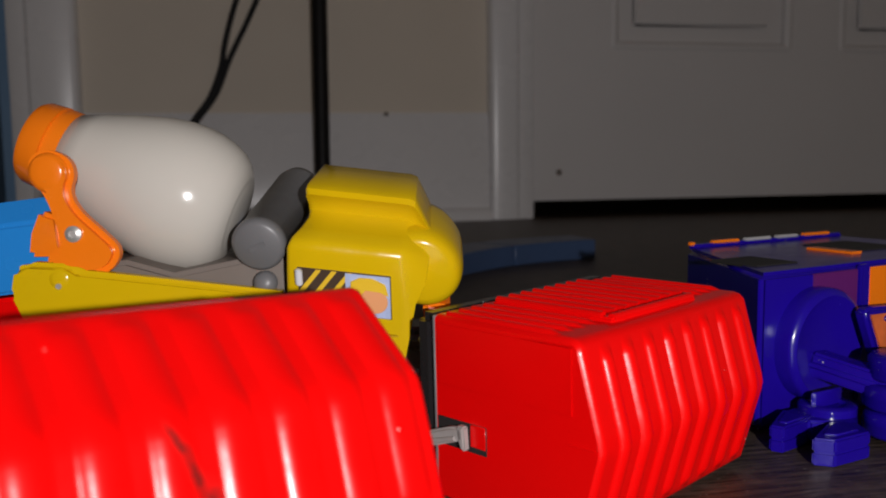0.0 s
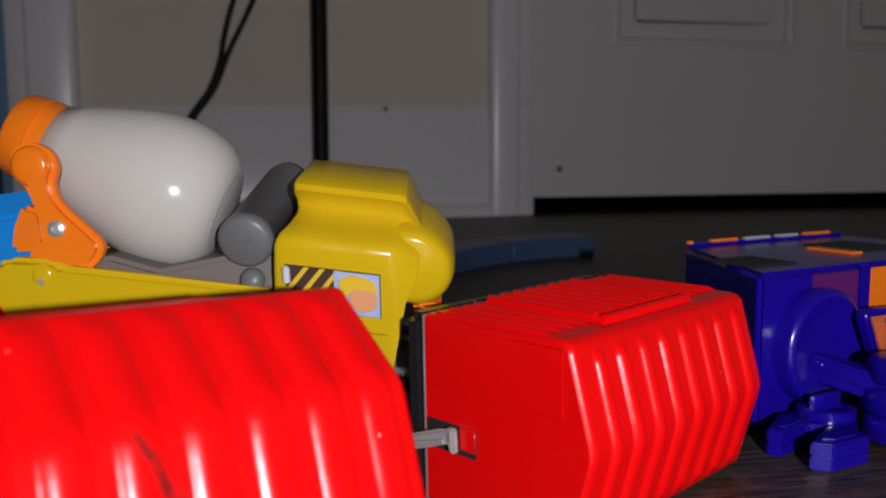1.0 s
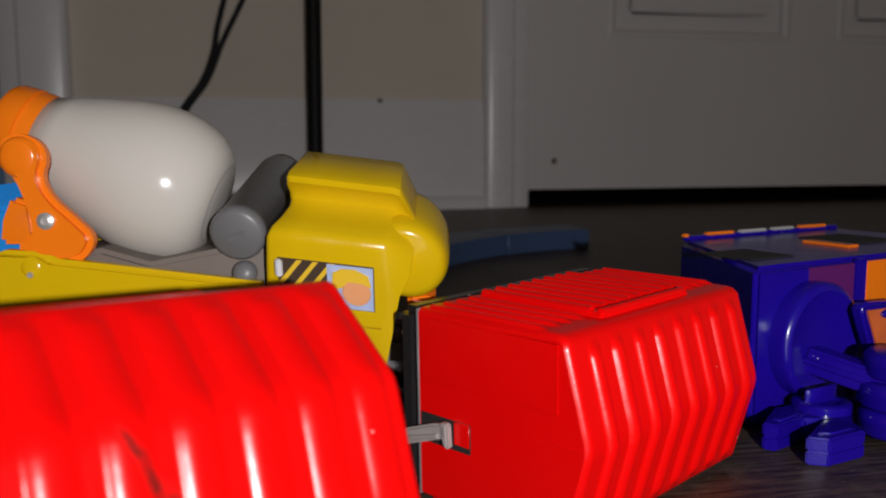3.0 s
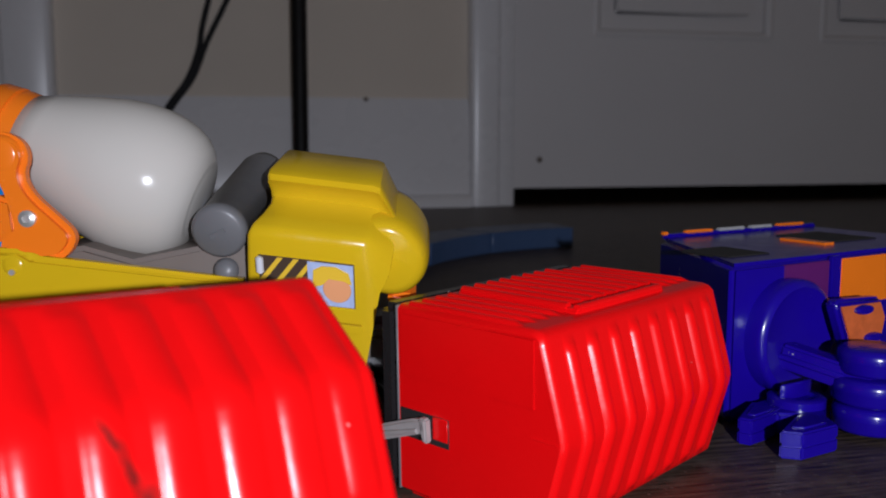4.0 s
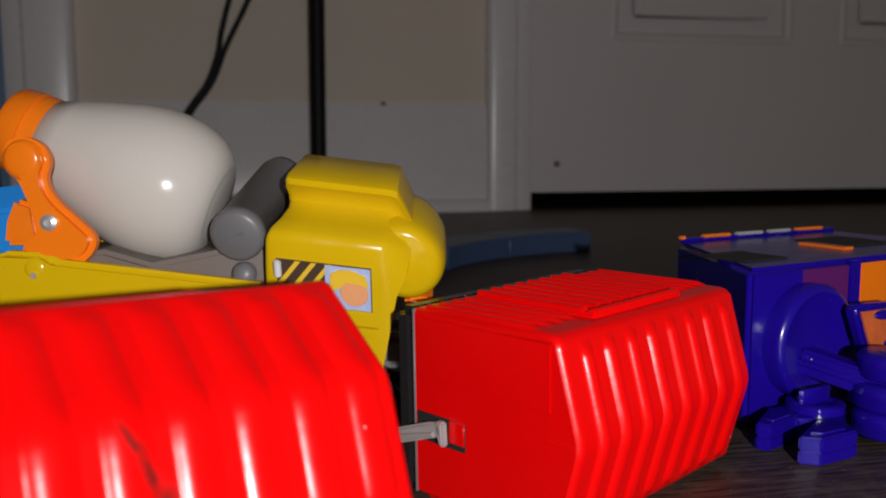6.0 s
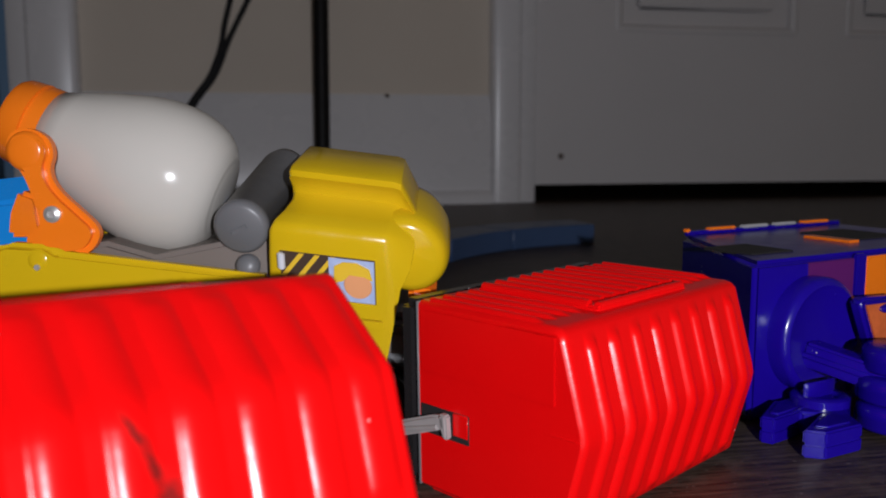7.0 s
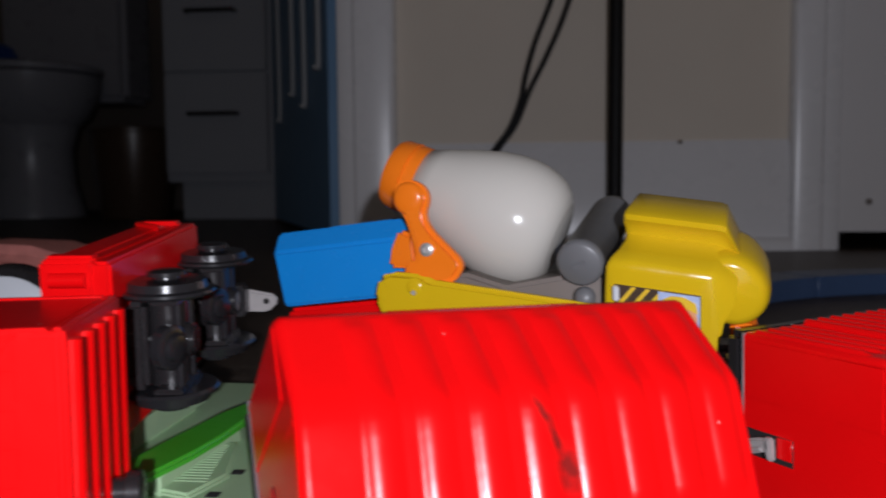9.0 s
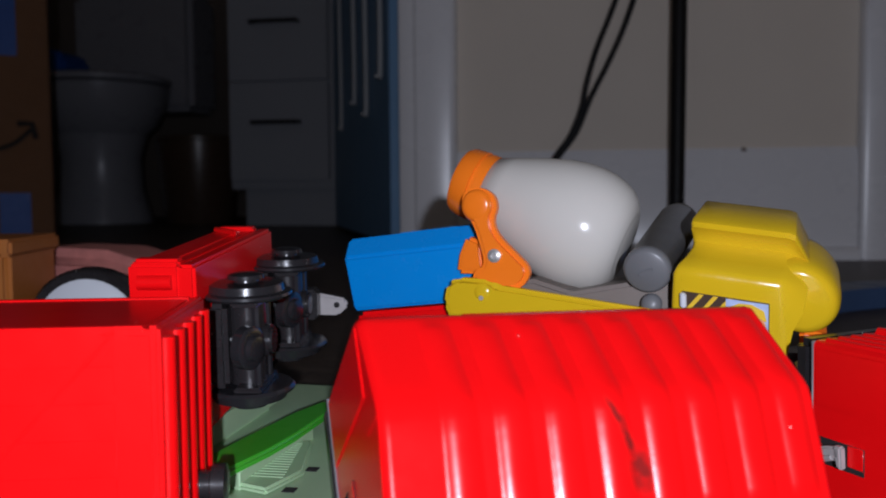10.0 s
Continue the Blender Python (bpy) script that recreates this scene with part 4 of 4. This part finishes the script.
for outline in ([(-0.0110, -0.0142), (-0.0092, -0.0182), (0.0030, -0.0168), (0.0120, -0.0140), (0.0062, -0.0048)], [(-0.0108, -0.0296), (-0.0064, -0.0345), (0.0098, -0.0348), (0.0165, -0.0240), (0.0075, -0.0215)]):
    finger = prism(outline, 0.0002, 0.0044, "z", 0.0006, 2)
    finger = prism(outline, 0.0044, 0.0086, "z", 0.0006, 2, finger)
    q = part("claw_finger", finger, PURPLE, grab)
    cx, cy = sum(p[0] for p in outline) / 5, sum(p[1] for p in outline) / 5
    part("finger_rim", prism([(cx + (x - cx) * 0.6, cy + (y - cy) * 0.6) for x, y in outline], 0.0084, 0.0092, "z", 0.0003, 1), PURPLE, q)
part("claw_ring", lathe([(0, 0.0092), (0.0026, 0.0092), (0.0032, 0.0084), (0.0032, 0.0060), (0.0022, 0.0054), (0.0022, 0.001)], (0.0185, -0.0130, 0.0080), (0, 0, 1), 36), PURPLE, grab)
part("claw_web", prism([(0.0105, -0.0122), (0.0270, -0.0122), (0.0230, -0.0138), (0.0120, -0.0138)], 0.0100, 0.0155, "z", 0.0005, 1), PURPLE, grab)
gear = box(0.0285, -0.0255, 0.0004, 0.0360, -0.0180, 0.0070, 0.0008)
part("claw_gear", gear, PURPLE, grab)
for i in range(4):
    part("gear_tooth", box(0.0292 + i * 0.0019, -0.0266, 0.0006, 0.0302 + i * 0.0019, -0.0250, 0.0066, 0.0003, 1), PURPLE, grab)

# ---- slate-blue track curve on the floor ----
CXT, CYT, RT = 0.32, 0.52, 0.235
trk = thing("toy_track", pose(CXT, CYT, 0), "slate-blue plastic toy track curve on the floor", "toy track")
for i in range(3):
    a0, a1 = radians(97 + i * 24), radians(97 + i * 24 + 23.4)
    pts = [(math.cos(a0 + (a1 - a0) * k / 8), math.sin(a0 + (a1 - a0) * k / 8)) for k in range(9)]
    part("track_section", prism([(x * (RT + 0.022), y * (RT + 0.022)) for x, y in pts] + [(x * (RT - 0.022), y * (RT - 0.022)) for x, y in pts[::-1]], 0.0, 0.017, "z", 0.0008, 1, angle=60), TRACK_BLUE, trk)

# ---- the heap beside the vans ----
rear = wagon(pose(-0.1550, 0.1450, 0.018, 0, 0, 15), "red plastic toy wagon with planked sides, standing upright")
side_on = Matrix.Translation((-0.139, 0.244, 0.0520)) @ Matrix.Rotation(radians(7), 4, "Z") @ Matrix.Rotation(radians(4), 4, "X") @ Matrix(((0, 0, -1, 0), (1, 0, 0, 0), (0, -1, 0, 0), (0, 0, 0, 1)))
fallen = wagon(side_on, "red plastic toy wagon lying on its side, black wheels showing", big=True, h=0.015)
part("coupling_hook", prism([(0.0, -0.017), (0.0095, -0.017), (0.0098, -0.029), (0.0060, -0.033), (0.0030, -0.032)], 0.053, 0.056, "x", 0.0008), HOOK, fallen, "pale grey plastic coupling hook")
part("hook_eye", lathe([(0, 0.0012), (0.0005, 0.0011)], (0.0530, 0.0055, -0.0285), (-1, 0, 0), 12), DARK, fallen)
part("drawbar", box(0.045, -0.002, -0.022, 0.054, 0.010, -0.014, 0.001), BLACK, fallen)
base = thing("toy_play_base", pose(0, 0, 0), "pale green plastic play base with a bright green ramp", "toy base")
part("base_plate", prism([(-0.150, 0.200), (-0.105, 0.172), (-0.076, 0.180), (-0.072, 0.235), (-0.085, 0.330), (-0.160, 0.335)], 0.0, 0.0105, "z", 0.003, 3), GREEN_PALE, base)
part("deck", prism([(-0.123, 0.198), (-0.106, 0.192), (-0.101, 0.210), (-0.108, 0.240), (-0.121, 0.242)], 0.0100, 0.0125, "z", 0.0009, 2), GREEN_PALE, base, "ridged pale green deck")
for i in range(15):
    part("ridge", box(-0.1215, 0.202 + i * 0.0024, 0.0120, -0.1045 - 0.0004 * i, 0.2035 + i * 0.0024, 0.0127, 0.0003, 1), GREEN_PALE, base)
part("support", box(-0.160, 0.222, 0.0100, -0.137, 0.290, 0.0256, 0.004), GREEN_PALE, base)
part("ramp", prism([(-0.1277, 0.1967), (-0.1229, 0.2281), (-0.1190, 0.2525), (-0.1141, 0.2683), (-0.1060, 0.2700), (-0.1070, 0.2502), (-0.1085, 0.2259), (-0.1108, 0.2094), (-0.1163, 0.1850)], 0.0160, 0.0188, "z", 0.0010, 3), GREEN, base, "bright green ramp strip")
part("ramp_web", prism([(-0.1240, 0.2000), (-0.1190, 0.2500), (-0.1110, 0.2500), (-0.1150, 0.1950)], 0.0100, 0.0161, "z", 0.0005, 1), GREEN_PALE, base)
part("ramp", prism([(-0.158, 0.262), (-0.146, 0.256), (-0.140, 0.270), (-0.150, 0.288)], 0.0100, 0.0170, "z", 0.0015, 2), GREEN, base, "bright green patch")
for x, y in ((-0.1005, 0.2165), (-0.1010, 0.1975)):
    part("hole", box(x - 0.0018, y - 0.0018, 0.0098, x + 0.0018, y + 0.0018, 0.0108), DARK, base, "small dark square hole")

brown = thing("toy_crate", pose(-0.375, 0.455, 0, 0, 0, 15), "orange-brown plastic toy crate on the floor", "toy crate")
part("body", box(-0.10, -0.03, 0, 0.012, 0.05, 0.066, 0.004, 3), WOOD_OR, brown)
part("rim", box(-0.102, -0.032, 0.058, 0.014, 0.052, 0.0685, 0.002, 2), WOOD_OR, brown)
tagged(part("slipper", prism([(-0.07, 0), (0.085, 0), (0.090, 0.022), (0.06, 0.040), (0.0, 0.056), (-0.06, 0.058)], -0.035, 0.035, "y", 0.012, 3), PINK, m=pose(-0.345, 0.545, 0, 0, 0, -5)), "dusty pink quilted slipper on the floor", "slipper")
cart = thing("toy_car", pose(-0.2545, 0.350, 0, 0, 0, 10), "black toy car with large white wheel hubs", "toy car")
part("body", prism([(-0.05, 0.010), (-0.052, 0.034), (-0.02, 0.048), (0.03, 0.052), (0.090, 0.050), (0.094, 0.012)], 0.006, 0.06, "y", 0.005, 3), BLACK, cart)
part("badge", box(0.030, 0.008, 0.0512, 0.048, 0.014, 0.0528, 0.0004), YELLOW, cart, "small yellow mark")
for x in (0.0, 0.064):
    w_ = part("wheel", lathe([(0, 0.0290), (0.001, 0.0300), (0.010, 0.0300), (0.012, 0.0285), (0.0115, 0.0255)], (x, 0.005, 0.0300), (0, -1, 0), 40), BLACK, cart, "black toy tyre")
    part("hub", lathe([(0, 0.0255), (0.002, 0.0248), (0.0045, 0.020), (0.006, 0.012), (0.0066, 0.003)], (x, -0.005, 0.0300), (0, -1, 0), 40), WHITE, w_, "white plastic hub")
